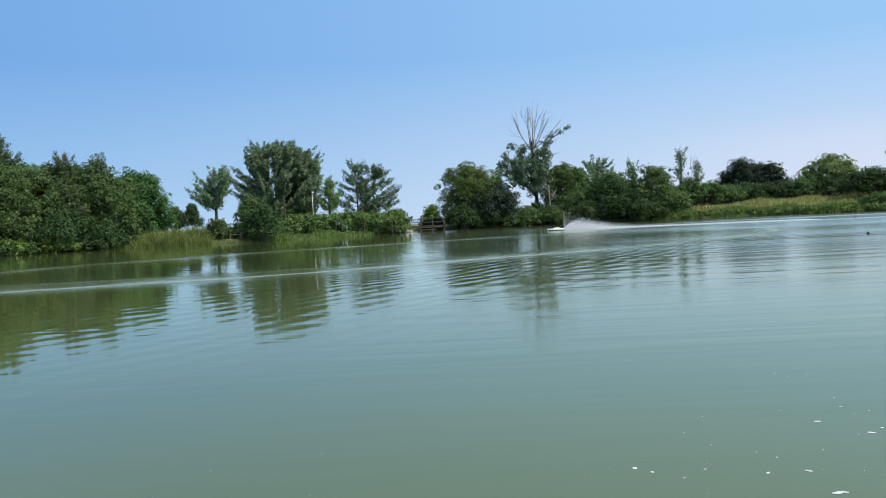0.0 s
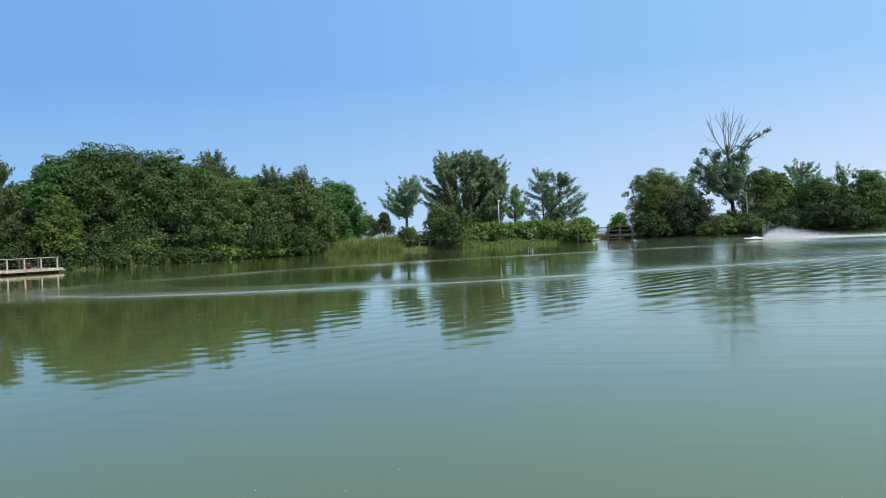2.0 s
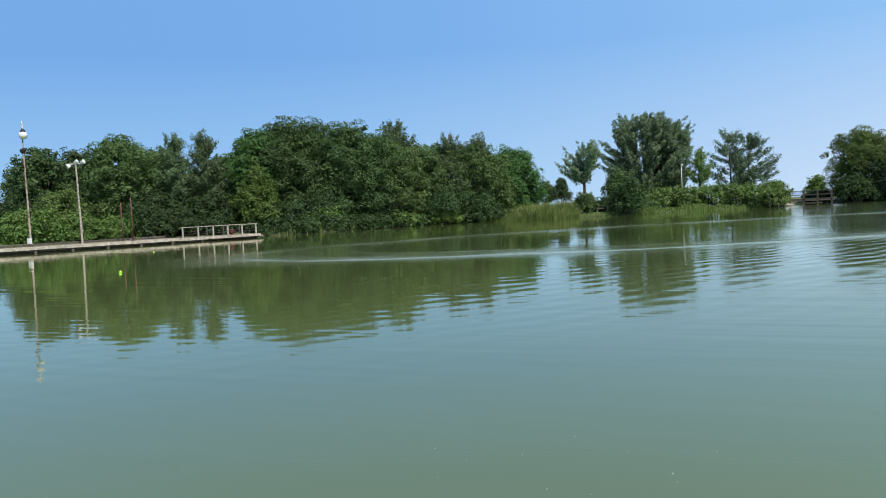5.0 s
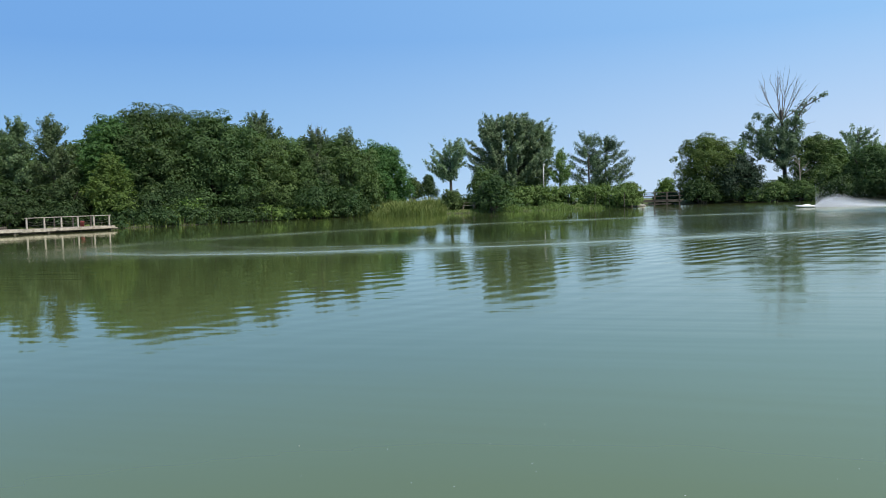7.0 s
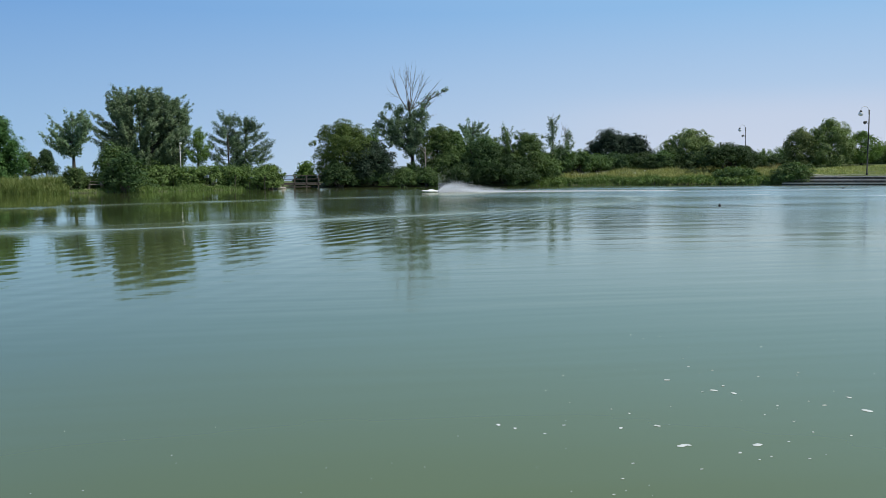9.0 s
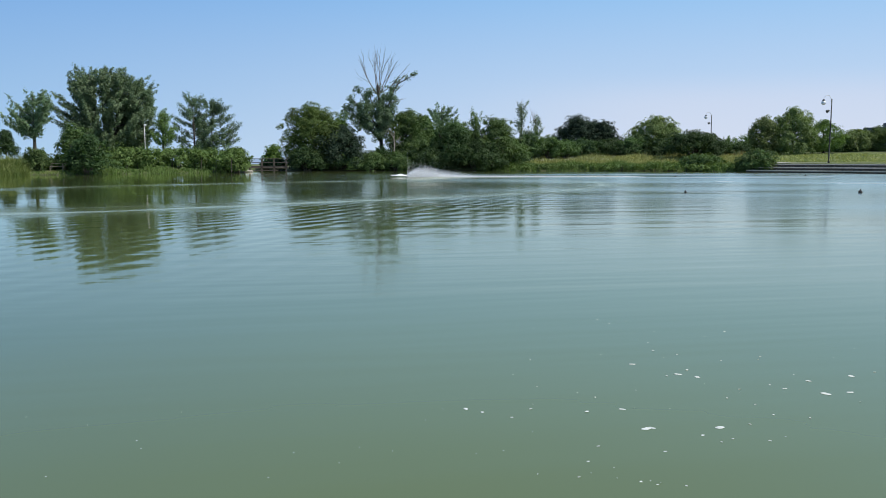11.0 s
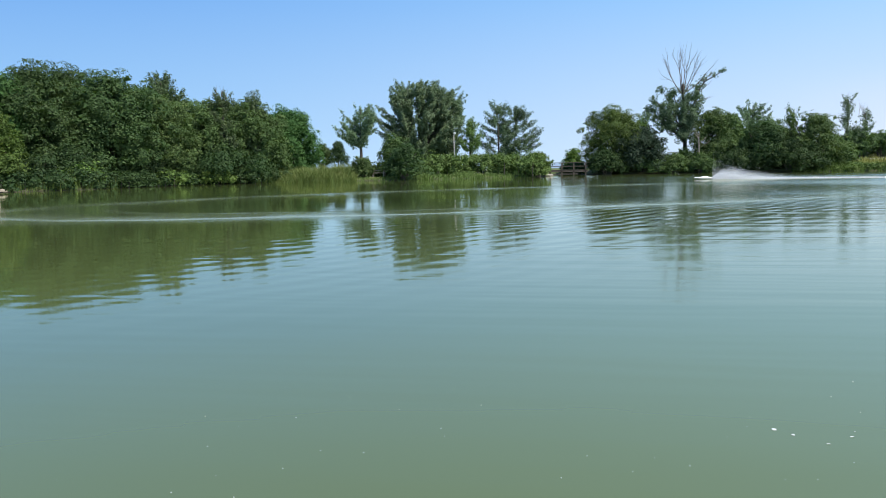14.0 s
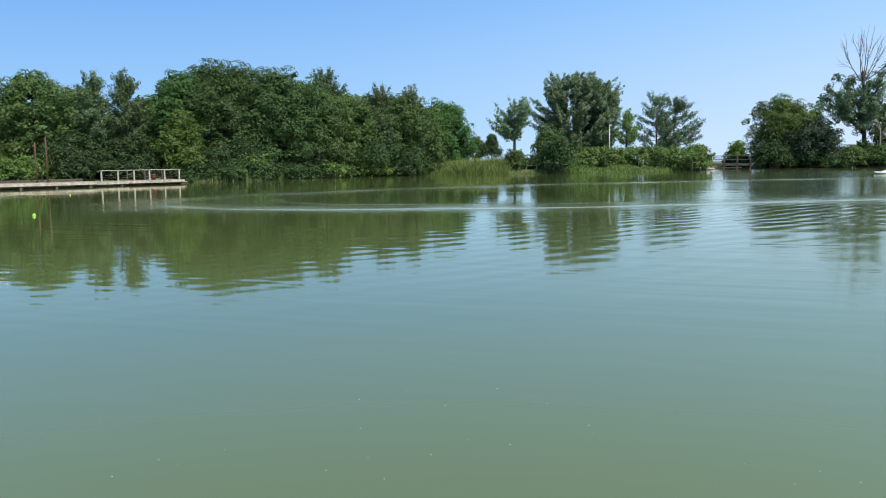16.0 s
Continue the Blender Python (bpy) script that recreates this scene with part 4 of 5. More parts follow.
plant("bush_light", "shore_shrub", -41.8, 77.0, 2.13, 0.10, 1.74)
plant("bush_light", "shore_shrub", -38.4, 80.9, 1.78, 0.10, 1.59)
plant("bush", "shore_shrub", -36.1, 84.6, 1.93, 0.10, 1.97)
# bush_dark here: shade under the overhanging trees is put into leaf colour
plant("bush_dark", "shore_shrub", -52.5, 59.7, 2.07, 0.10, 2.76)
plant("bush_dark", "shore_shrub", -48.1, 64.6, 1.87, 0.10, 3.25)
plant("round_deep", "left_tree", -72.6, 61.3, 2.13, 2.84, 10.20)
plant("round", "left_tree", -65.7, 65.8, 2.31, 2.38, 9.97)
plant("round", "left_tree", -60.2, 70.9, 2.67, 1.95, 9.14)
# undergrowth: the bush_dark ones carry the canopy's shade in their leaf colour
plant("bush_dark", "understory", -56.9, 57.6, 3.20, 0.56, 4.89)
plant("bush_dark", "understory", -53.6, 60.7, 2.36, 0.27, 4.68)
plant("hedge", "understory", -64.9, 53.3, 2.56, 0.94, 5.63)
plant("hedge", "understory", -62.3, 56.3, 2.44, 0.67, 5.21)
plant("round", "hill_tree", -47.8, 84.4, 4.84, 0.58, 10.45)
plant("round", "hill_tree", -44.0, 89.8, 3.48, 0.21, 9.31)
plant("round", "hill_tree", -38.3, 93.4, 3.17, 0.17, 8.32)
# low band of the wooded bank, its shade painted by dark leaves
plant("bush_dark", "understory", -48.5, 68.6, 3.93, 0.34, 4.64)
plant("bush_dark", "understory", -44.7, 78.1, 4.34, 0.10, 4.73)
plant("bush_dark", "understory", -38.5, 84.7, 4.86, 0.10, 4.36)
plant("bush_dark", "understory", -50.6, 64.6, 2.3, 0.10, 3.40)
plant("round_deep", "hill_tree", -57.0, 69.0, 2.6, 0.80, 8.40)
plant("bush_dark", "thicket", 13.8, 116.2, 2.80, 0.10, 3.16)
plant("bush", "thicket", 19.3, 117.4, 2.49, 0.10, 5.56)
plant("bush_dark", "thicket", 26.8, 115.9, 2.54, 0.10, 6.25)
plant("bush", "thicket", 32.5, 113.4, 2.07, 0.10, 4.87)
plant("bush", "thicket", 43.7, 122.4, 1.99, 2.37, 4.55)
plant("bush", "thicket", 55.5, 124.2, 1.95, 2.30, 5.20)
plant("bush", "thicket", 77.8, 128.2, 4.46, 2.32, 4.62)
plant("bush", "thicket", 90.3, 122.2, 3.32, 2.19, 5.36)
plant("round_deep", "hill_tree", -52.0, 75.9, 4.63, 1.10, 12.46)
plant("round", "hill_tree", -47.4, 80.0, 3.67, 0.74, 10.94)
plant("round_deep", "hill_tree", -57.2, 72.1, 2.99, 1.47, 11.05)
plant("round", "hill_tree", -44.7, 87.2, 3.57, 0.34, 10.07)
plant("round", "hill_tree", -40.4, 90.4, 3.79, 0.10, 9.74)
plant("round_bright", "maple", -36.9, 96.2, 3.40, 0.37, 9.18)
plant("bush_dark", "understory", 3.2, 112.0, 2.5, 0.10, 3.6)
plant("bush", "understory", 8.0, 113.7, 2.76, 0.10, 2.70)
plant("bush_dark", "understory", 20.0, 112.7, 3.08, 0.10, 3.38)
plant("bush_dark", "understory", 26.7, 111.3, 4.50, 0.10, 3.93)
plant("round", "left_tree", -74.4, 65.3, 3.39, 2.47, 9.15)
plant("round", "left_tree", -70.6, 68.0, 2.92, 2.20, 9.32)
plant("bush", "shore_bush", 60.7, 96.3, 1.67, 0.10, 2.88)
plant("round", "left_tree", -76.7, 59.4, 3.13, 2.79, 9.26)
plant("bush_fresh", "low_bush", -62.5, 46.7, 1.44, 0.88, 3.44)
plant("round", "broad_tree", 20.1, 118.3, 2.50, 0.10, 8.33)
plant("bush", "thicket", 24.5, 115.4, 3.04, 0.10, 7.51)
plant("round", "left_tree", -66.9, 70.2, 4.18, 1.96, 8.75)
plant("bush_dark", "understory", -0.9, 117.0, 1.25, 0.10, 1.75)
plant("bush_dark", "understory", -2.2, 120.0, 1.0, 0.10, 1.5)


def grow(rng, start, way, length, radius, depth, paths, fan=0.28):
    """Bare branches, forking upwards."""
    steps, p, w = 4, np.array(start, float), np.array(way, float)
    path = [(*p, radius)]
    for i in range(steps):
        w = w + rng.normal(0, 0.10, 3) + (0, 0, 0.05)
        w /= np.linalg.norm(w)
        p = p + w * length / steps
        path.append((*p, radius * (1 - 0.75 * (i + 1) / steps)))
        if depth and i >= 1:
            side = w + rng.normal(0, fan, 3)
            side /= np.linalg.norm(side)
            grow(rng, p, side, length * rng.uniform(0.45, 0.7), radius * 0.5, depth - 1, paths)
    paths.append(path)


def half_dead_tree(x, y):
    """A leaning living crown, heavier on one side, below a fan of bare branches."""
    rng = np.random.default_rng(77)
    gz = float(land(np.array([x]), np.array([y]))[0]) - 0.05
    label, category = LOOKS["dead_topped"]
    ob = thing("tree", (x, y, gz), label, category, "trees round the pond")
    paths = [[(0, 0, 0, 0.34), (0.05, 0, 2.5, 0.27), (0.0, 0.1, 5.5, 0.24), (-0.2, 0, 9.0, 0.19), (-0.45, 0, 11.8, 0.12)]]
    ends = ((-5.2, 0.5, 8.8), (-4.6, -0.6, 10.2), (-3.2, 0.6, 11.3), (-4.7, -0.8, 7.7), (-3.1, 0.7, 7.1), (-1.7, 0.4, 10.8), (-2.4, -1.2, 9.0), (0.4, 1.0, 10.6), (-3.9, 0.2, 9.4), (-3.4, -0.4, 8.3), (-2.2, 0.3, 10.2),
            (1.6, -0.8, 10.6), (2.5, 0.3, 12.3), (1.9, 0.9, 9.2), (1.2, -1.2, 8.0), (-1.3, 1.1, 6.4), (0.9, 0.9, 6.3), (-0.5, -1.3, 8.4), (-1.9, -0.9, 6.4), (0.3, -1.0, 6.2), (1.6, 0.4, 7.4))
    for c in ends:
        paths.append([(0, 0, c[2] * 0.55, 0.10), (c[0] * 0.5, c[1] * 0.5, c[2] * 0.75, 0.07), (*c, 0.025)])
    arm = [(0.1, 0, 7.6, 0.12), (1.4, 0.2, 10.4, 0.10), (2.6, 0.2, 12.1, 0.08), (4.2, 0.2, 13.0, 0.06), (5.2, 0.2, 13.6, 0.03)]
    paths.append(arm)
    v, f = tubes(paths, 8)
    part("trunk", mesh_of("trunk", v, f, M_BARK, True), M_BARK, ob)
    dead = []
    for dx, dz, ln in ((-4.2, 3.2, 5.4), (-2.3, 5.6, 6.2), (-1.5, 6.1, 6.3), (-0.7, 6.3, 6.4), (0.2, 6.3, 6.4), (0.9, 5.8, 6.0), (1.9, 5.2, 5.8), (3.2, 4.4, 5.6), (4.4, 3.2, 5.6)):
        way = Vector((dx, rng.normal(0, 0.6), dz)).normalized()
        grow(rng, (-0.35 + 0.06 * dx, 0, 10.35 + 0.5 * rng.uniform()), tuple(way), 0.60 * ln, 0.072, 2, dead, 0.20)
    for dx, dz, z0, x0 in ((2.6, 0.9, 10.8, 1.6), (2.4, 0.2, 9.4, 1.4), (2.2, 2.6, 12.1, 2.4)):
        grow(rng, (x0, 0, z0), (dx, 0.1, dz), 1.7, 0.045, 1, dead)
    v, f = tubes(dead, 4)
    tagged(part("bare_branch", mesh_of("bare_branch", v, f, M_TWIG, True), M_TWIG, ob, "bare bleached dead branches"), kind="stuff")
    lumps, sizes = [], []
    for c in ends:
        for q in np.linspace(0.45, 1.0, 5):
            lumps.append(np.array((c[0] * q, c[1] * q, c[2] * (0.6 + 0.4 * q))) + rng.normal(0, 0.28, 3))
            sizes.append(rng.uniform(0.62, 1.0) * (1.25 - 0.45 * q))
    for z in np.linspace(5.9, 11.4, 16):
        lumps.append(np.array((rng.normal(-0.1, 0.5), rng.normal(0, 0.6), z)))
        sizes.append(rng.uniform(0.5, 0.8))
    for i, q in enumerate((0.0, 0.3, 0.5, 0.7, 0.85, 0.93, 1.0)):
        p = np.array([np.interp(q, np.linspace(0, 1, 5), [n[k] for n in arm]) for k in range(3)])
        lumps.append(p + rng.normal(0, 0.12, 3))
        sizes.append(0.75 - 0.42 * q)
    v = crown_leaves(rng, "poplar_leafage", lumps, sizes, 5.0, 13.0, 4.0)
    part("crown", mesh_of("crown", v, threes(v), M_POPLAR_DEEP), M_POPLAR_DEEP, ob, "patchy living grey-green leaves")


half_dead_tree(14.0, 118.2)


def dead_sapling(x, y, tall):
    rng = np.random.default_rng(31)
    gz = float(land(np.array([x]), np.array([y]))[0]) - 0.05
    ob = thing("dead_sapling", (x, y, gz), "thin pale dead sapling with bare twigs", "tree", "trees round the pond")
    v, f = tubes([[(0, 0, 0, 0.09), (0.04, 0, tall * 0.4, 0.08), (-0.03, 0, tall * 0.8, 0.06), (0.02, 0, tall, 0.03)]], 7)
    part("trunk", mesh_of("trunk", v, f, M_DEAD, True), M_DEAD, ob, "bleached bare trunk")
    paths = []
    for k in range(9):
        z = tall * rng.uniform(0.45, 0.95)
        grow(rng, (0, 0, z), (rng.uniform(-0.9, 1.1), rng.normal(0, 0.3), rng.uniform(0.3, 1.0)), rng.uniform(0.7, 1.3), 0.028, 1, paths)
    v, f = tubes(paths, 4)
    tagged(part("bare_twig", mesh_of("bare_twig", v, f, M_DEAD, True), M_DEAD, ob), kind="stuff")


dead_sapling(15.3, 113.6, 5.2)


def bare_twigs(x, y, zt, n, reach):
    """A few dead shoots that stand out of a living crown; returned as one mesh part of the tree rooted there."""
    rng = np.random.default_rng(int(100 * zt))
    ob = next(o for o in scene.objects if o.parent is None and o.type == "EMPTY" and abs(o.location.x - x) < 0.01 and abs(o.location.y - y) < 0.01)
    paths = []
    for _ in range(n):
        grow(rng, (rng.uniform(-0.9, 0.9), rng.uniform(-0.5, 0.5), zt - ob.location.z - 0.9), (rng.uniform(-0.6, 0.6), 0, 1.0), reach * rng.uniform(0.6, 1.0), 0.03, 1, paths)
    v, f = tubes(paths, 4)
    tagged(part("bare_twig", mesh_of("bare_twig", v, f, M_TWIG, True), M_TWIG, ob, "thin bare grey twigs"), kind="stuff")


bare_twigs(-38.6, 83.5, 10.13, 4, 1.0)
bare_twigs(-35.8, 85.8, 10.03, 3, 0.9)
bare_twigs(37.8, 119.1, 8.26, 7, 1.5)
bare_twigs(35.4, 118.8, 10.35, 3, 0.9)


def blades(name, label, rng, xs, ys, hs, wide, mat, parent=None):
    """Many grass blades, each a bent tapering pair of faces."""
    n = len(xs)
    hs = hs * (0.55 + 0.9 * np.clip(0.5 + 0.35 * np.sin(xs * 0.83 + 1.3 * np.sin(ys * 0.6)) + 0.25 * np.sin(xs * 2.3 + ys * 1.7), 0, 1))
    z = land(xs, ys) - 0.05
    a = rng.uniform(0, 2 * np.pi, n)
    w = wide * rng.uniform(0.6, 1.4, n)
    lean = rng.normal(0, 0.38, (n, 2)) * hs[:, None]
    side = np.stack([np.cos(a) * w / 2, np.sin(a) * w / 2, 0 * a], -1)
    root = np.stack([xs, ys, z], -1)
    mid = root + np.stack([lean[:, 0] * 0.35, lean[:, 1] * 0.35, hs * 0.6], -1)
    tip = root + np.stack([lean[:, 0], lean[:, 1], hs], -1)
    v = np.stack([root - side, root + side, mid + side * 0.8, mid - side * 0.8, tip + side * 0.12, tip - side * 0.12], 1).reshape(-1, 3)
    k = np.arange(n)[:, None] * 6
    f = np.concatenate([k + (0, 1, 2, 3), k + (3, 2, 4, 5)])
    return tagged(new(name, mesh_of(name, v, f, mat)), label, "grass", kind="stuff")


def strip(rng, az0, az1, back0, back1, n):
    """Random places on land between two distances behind the waterline, by bearing from the near bank."""
    az, far = rng.uniform(az0, az1, 14 * n), rng.uniform(72, 150, 14 * n)
    x, y = far * np.sin(np.radians(az)), far * np.cos(np.radians(az))
    s = shore_distance(x, y)
    keep = (s > back0) & (s < back1)
    return x[keep][:n], y[keep][:n]


rng = np.random.default_rng(5)
x, y = strip(rng, -23, -15.9, -0.7, 5.5, 16000)
blades("reeds", "tall yellow-green reeds along the waterline", rng, x, y, rng.uniform(0.4, 1.15, len(x)), 0.06, M_REED)
x, y = strip(rng, -23, -15.9, -0.4, 5.5, 4000)
blades("reeds", "dry straw-coloured reeds among green ones", rng, x, y, rng.uniform(0.5, 1.25, len(x)), 0.05, M_STRAW)
x, y = strip(rng, -12.3, -3.4, -0.5, 1.6, 9000)
blades("reeds", "green sedge and reeds below a hedge", rng, x, y, rng.uniform(0.16, 0.50, len(x)), 0.06, M_SEDGE)
x, y = strip(rng, -15.9, -12.3, -0.4, 1.2, 1500)
blades("reeds", "sparse short sedge below dark shrubs", rng, x, y, rng.uniform(0.15, 0.45, len(x)), 0.06, M_SEDGE)
x, y = strip(rng, -38, -23, -0.3, 1.3, 3500)
blades("reeds", "short sedge under overhanging trees", rng, x, y, rng.uniform(0.2, 1.1, len(x)), 0.06, M_REED)
x, y = strip(rng, 13.5, 32.5, -0.4, 3.5, 14000)
blades("tall_grass", "lush green waterside grass", rng, x, y, rng.uniform(0.25, 0.72, len(x)), 0.07, M_SEDGE)
x, y = strip(rng, 14.5, 32.0, 17.0, 27.0, 2600)
blades("tall_grass", "russet seed heads at the back of the meadow", rng, x, y, rng.uniform(0.55, 0.85, len(x)), 0.09, M_RUSSET)
x, y = strip(rng, 13.5, 33.0, 3.0, 26.0, 34000)
blades("tall_grass", "sunlit straw-coloured meadow grass", rng, x, y, rng.uniform(0.28, 0.72, len(x)), 0.11, M_STRAW)
x, y = strip(rng, 14.5, 23.0, 5.0, 13.0, 420)
heads = np.stack([x, y, land(x, y) + rng.uniform(0.45, 0.7, len(x))], -1)
v = leaf_faces(rng, heads, np.zeros_like(heads) + (0, 0, 1.0), 0.16)
tagged(new("wildflowers", mesh_of("wildflowers", v, threes(v), M_WHITE)), "scattered white meadow flowers", "flowers", kind="stuff")
x, y = strip(rng, 31.5, 40.0, 9.0, 30.0, 8000)
blades("lawn_grass", "mown grass beyond the path", rng, x, y, rng.uniform(0.1, 0.3, len(x)), 0.11, M_STRAW)


def hedge(x0, y0, x1, y1, n, tall, base=0.4, style="bush", label="long dense green hedge along the far bank", wide=0.8):
    """A long clipped hedge built of overlapping leafy mounds."""
    rng = np.random.default_rng(next(seeds))
    mat = STYLES[style][6]
    ob = thing("hedge", ((x0 + x1) / 2, (y0 + y1) / 2, base), label, "hedge", "hedges")
    C, Q = [], []
    for s in np.linspace(-0.5, 0.5, n):
        c = np.array([(x1 - x0) * s, (y1 - y0) * s, 0])
        for _ in range(5):
            q = rng.uniform(0.5, 0.95) * wide / 0.8
            C.append(c + (rng.normal(0, 0.5), rng.normal(0, wide), rng.uniform(0.2, tall - q * 0.7)))
            Q.append(q)
    v = crown_leaves(rng, style, C, Q, 0, tall, 3.0)
    part("crown", mesh_of("crown", v, threes(v), mat), mat, ob)
    stems = [[(c[0], c[1], -0.2, 0.06), (c[0] + 0.1, c[1], max(c[2], 0.3), 0.03)] for c in C[::3]]
    v, f = tubes(stems, 5)
    tagged(part("stem", mesh_of("stem", v, f, M_BARK, True), M_BARK, ob), kind="stuff")


hedge(-20.5, 98.0, -5.5, 100.6, 40, 2.7, 0.3, "hedge")
hedge(*bearing(-38.3, 78.2), *bearing(-33.5, 80.2), 12, 1.7, 0.1, "bush_dark", "low overhanging shrubs at the waterline", 0.7)
hedge(*bearing(-33.5, 80.4), *bearing(-26.5, 90.0), 22, 1.5, 0.1, "bush_dark", "low overhanging shrubs at the waterline", 0.7)
hedge(*bearing(-26.5, 90.2), *bearing(-21.5, 91.4), 16, 1.6, 0.1, "bush_dark", "low overhanging shrubs at the waterline", 0.7)
hedge(*bearing(-14.8, 95.6), *bearing(-11.4, 96.6), 12, 1.7, 0.2, "bush", "low green shrubs below a poplar")
hedge(*bearing(-54, 77.5), *bearing(-45.6, 79.0), 22, 2.3, 0.3, "bush_fresh", "sunlit green bushes behind the dock")
hedge(*bearing(0.6, 115.5), *bearing(13.5, 117), 26, 2.4, 0.4, "bush_dark", "dark undergrowth below the trees")
hedge(*bearing(15.5, 114.6), *bearing(21.0, 117.8), 12, 0.8, 0.2, "hedge", "low green waterside brush", 0.5)
hedge(*bearing(21.5, 118.0), *bearing(31.0, 114.2), 16, 0.9, 0.2, "hedge", "low green waterside brush", 0.5)
hedge(*bearing(14.0, 130), *bearing(21.5, 134), 26, 2.6, 1.8, "bush_dark", "dark brushwood behind the meadow", 1.1)
hedge(*bearing(21.0, 136), *bearing(31.5, 136), 34, 2.6, 1.9, "bush_dark", "dark brushwood behind the meadow", 1.1)
hedge(*bearing(30.5, 150), *bearing(41.0, 152), 34, 2.8, 1.4, "bush", "green brushwood behind the lawn", 1.2)
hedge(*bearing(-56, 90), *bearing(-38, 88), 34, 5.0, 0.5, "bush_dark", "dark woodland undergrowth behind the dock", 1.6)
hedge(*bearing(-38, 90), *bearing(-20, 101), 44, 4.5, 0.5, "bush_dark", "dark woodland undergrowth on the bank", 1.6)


# ---- wooden dock with its railing ----
DOCK_A, DOCK_B = Vector((-53.5, 33.0, 0)), Vector((-45.0, 57.0, 0))
dock_way = (DOCK_B - DOCK_A).normalized()
dock_back = Vector((-dock_way.y, dock_way.x, 0))
DOCK_LEN, DECK, DECK_LOW, END = (DOCK_B - DOCK_A).length, 0.43, 0.37, 7.7


def build_dock():
    """Length along local x from the free end, water side at local y = 0. The end section lies lower."""
    ob = thing("dock", DOCK_B, "long low weathered wooden dock on piles", "dock", turn=math.atan2(-dock_way.y, -dock_way.x))
    rng = random.Random(3)
    for x0, x1, top, wide in ((0.0, END, DECK_LOW, 3.0), (END, DOCK_LEN, DECK, 2.4)):
        bm = bmesh.new()
        for i in range(int((x1 - x0) / 0.15)):
            box(bm, (x0 + 0.075 + i * 0.15, -wide / 2 + rng.uniform(-0.02, 0.02), top - 0.02 + rng.uniform(-0.006, 0.006)), (0.14, wide, 0.045))
        part("deck", bm, M_PLANK, ob)
        n = max(1, round((x1 - x0) / 4.2))
        for i in range(n):
            a, c = x0 + (x1 - x0) * i / n, x0 + (x1 - x0) * (i + 1) / n
            part("fascia_board", box(bmesh.new(), ((a + c) / 2, 0.03, top - 0.11 + rng.uniform(-0.03, 0.015)), (c - a - 0.02, 0.06, 0.22), 0.008), M_FASCIA, ob)
        # added dark board, set back, whose colour stands in for under-deck shade
        part("skirt", box(bmesh.new(), ((x0 + x1) / 2, -0.75, 0.03), (x1 - x0 - 0.1, 0.05, 0.36), 0.008), M_DARK_GREY, ob, "dark board standing in for the shade under the deck")
        for y in (-0.25, -wide + 0.3):
            part("beam", box(bmesh.new(), ((x0 + x1) / 2, y, top - 0.2), (x1 - x0, 0.15, 0.26), 0.01), M_TIMBER, ob)
    part("fascia_board", box(bmesh.new(), (-0.03, -1.5, DECK_LOW - 0.12), (0.06, 3.0, 0.19), 0.008), M_PLANK, ob)
    part("kerb_rail", box(bmesh.new(), ((END + DOCK_LEN) / 2, -2.3, DECK + 0.12), (DOCK_LEN - END, 0.14, 0.16), 0.01), M_TIMBER, ob)
    pile = None
    for i in range(int(DOCK_LEN / 2.6)):
        for y in (-0.12, -2.1):
            m = Matrix.Translation((0.4 + i * 2.6, y, 0))
            if pile is None:
                pile = part("pile", lathe([(0.13, -1.6), (0.13, 0.15), (0.12, DECK_LOW - 0.08)], 10), M_TIMBER, ob, smooth=True)
                pile.matrix_basis = m
            else:
                o = new("pile", pile.data)
                o.parent, o.matrix_basis = ob, m
    part("step_board", box(bmesh.new(), (2.6, 0.32, 0.20), (5.0, 0.5, 0.07), 0.008), M_PLANK, ob)
    return ob


dock = build_dock()


def build_railing():
    ob = thing("railing", DOCK_B + Vector((0, 0, DECK_LOW)), "pale weathered wooden railing on the dock's end", "railing", turn=math.atan2(-dock_way.y, -dock_way.x))
    post = None
    first, length = 0.40, 6.85
    for i in range(6):
        m = Matrix.Translation((first + i * length / 5, -0.12, 0))
        if post is None:
            post = part("post", box(bmesh.new(), (0, 0, 0.42), (0.11, 0.11, 0.84), 0.012), M_RAIL, ob)
            post.matrix_basis = m
        else:
            o = new("post", post.data)
            o.parent, o.matrix_basis = ob, m
    part("top_rail", box(bmesh.new(), (first + length / 2, -0.12, 0.865), (length + 0.25, 0.16, 0.05), 0.01), M_RAIL, ob)
    for i in range(5):
        a, b = first + i * length / 5, first + (i + 1) * length / 5
        for z, sag in ((0.62, 0.16), (0.40, 0.12)):
            line = [(a + (b - a) * q, -0.12, z - 4 * sag * q * (1 - q), 0.011) for q in np.linspace(0, 1, 9)]
            v, f = tubes([line], 5)
            part("rope", mesh_of("rope", v, f, M_ROPE, True), M_ROPE, ob, "slack grey rope")
    back = None
    for i in range(3):
        m = Matrix.Translation((0.4 + i * 1.6, -2.85, 0))
        if back is None:
            back = part("post", box(bmesh.new(), (0, 0, 0.42), (0.1, 0.1, 0.84), 0.012), M_TIMBER, ob)
            back.matrix_basis = m
        else:
            o = new("post", back.data)
            o.parent, o.matrix_basis = ob, m
    part("top_rail", box(bmesh.new(), (2.0, -2.85, 0.865), (3.5, 0.16, 0.05), 0.01), M_TIMBER, ob)
    return ob


build_railing()


def on_dock(along, back, z=DECK):
    p = DOCK_B - dock_way * along + dock_back * back
    return (p.x, p.y, z)


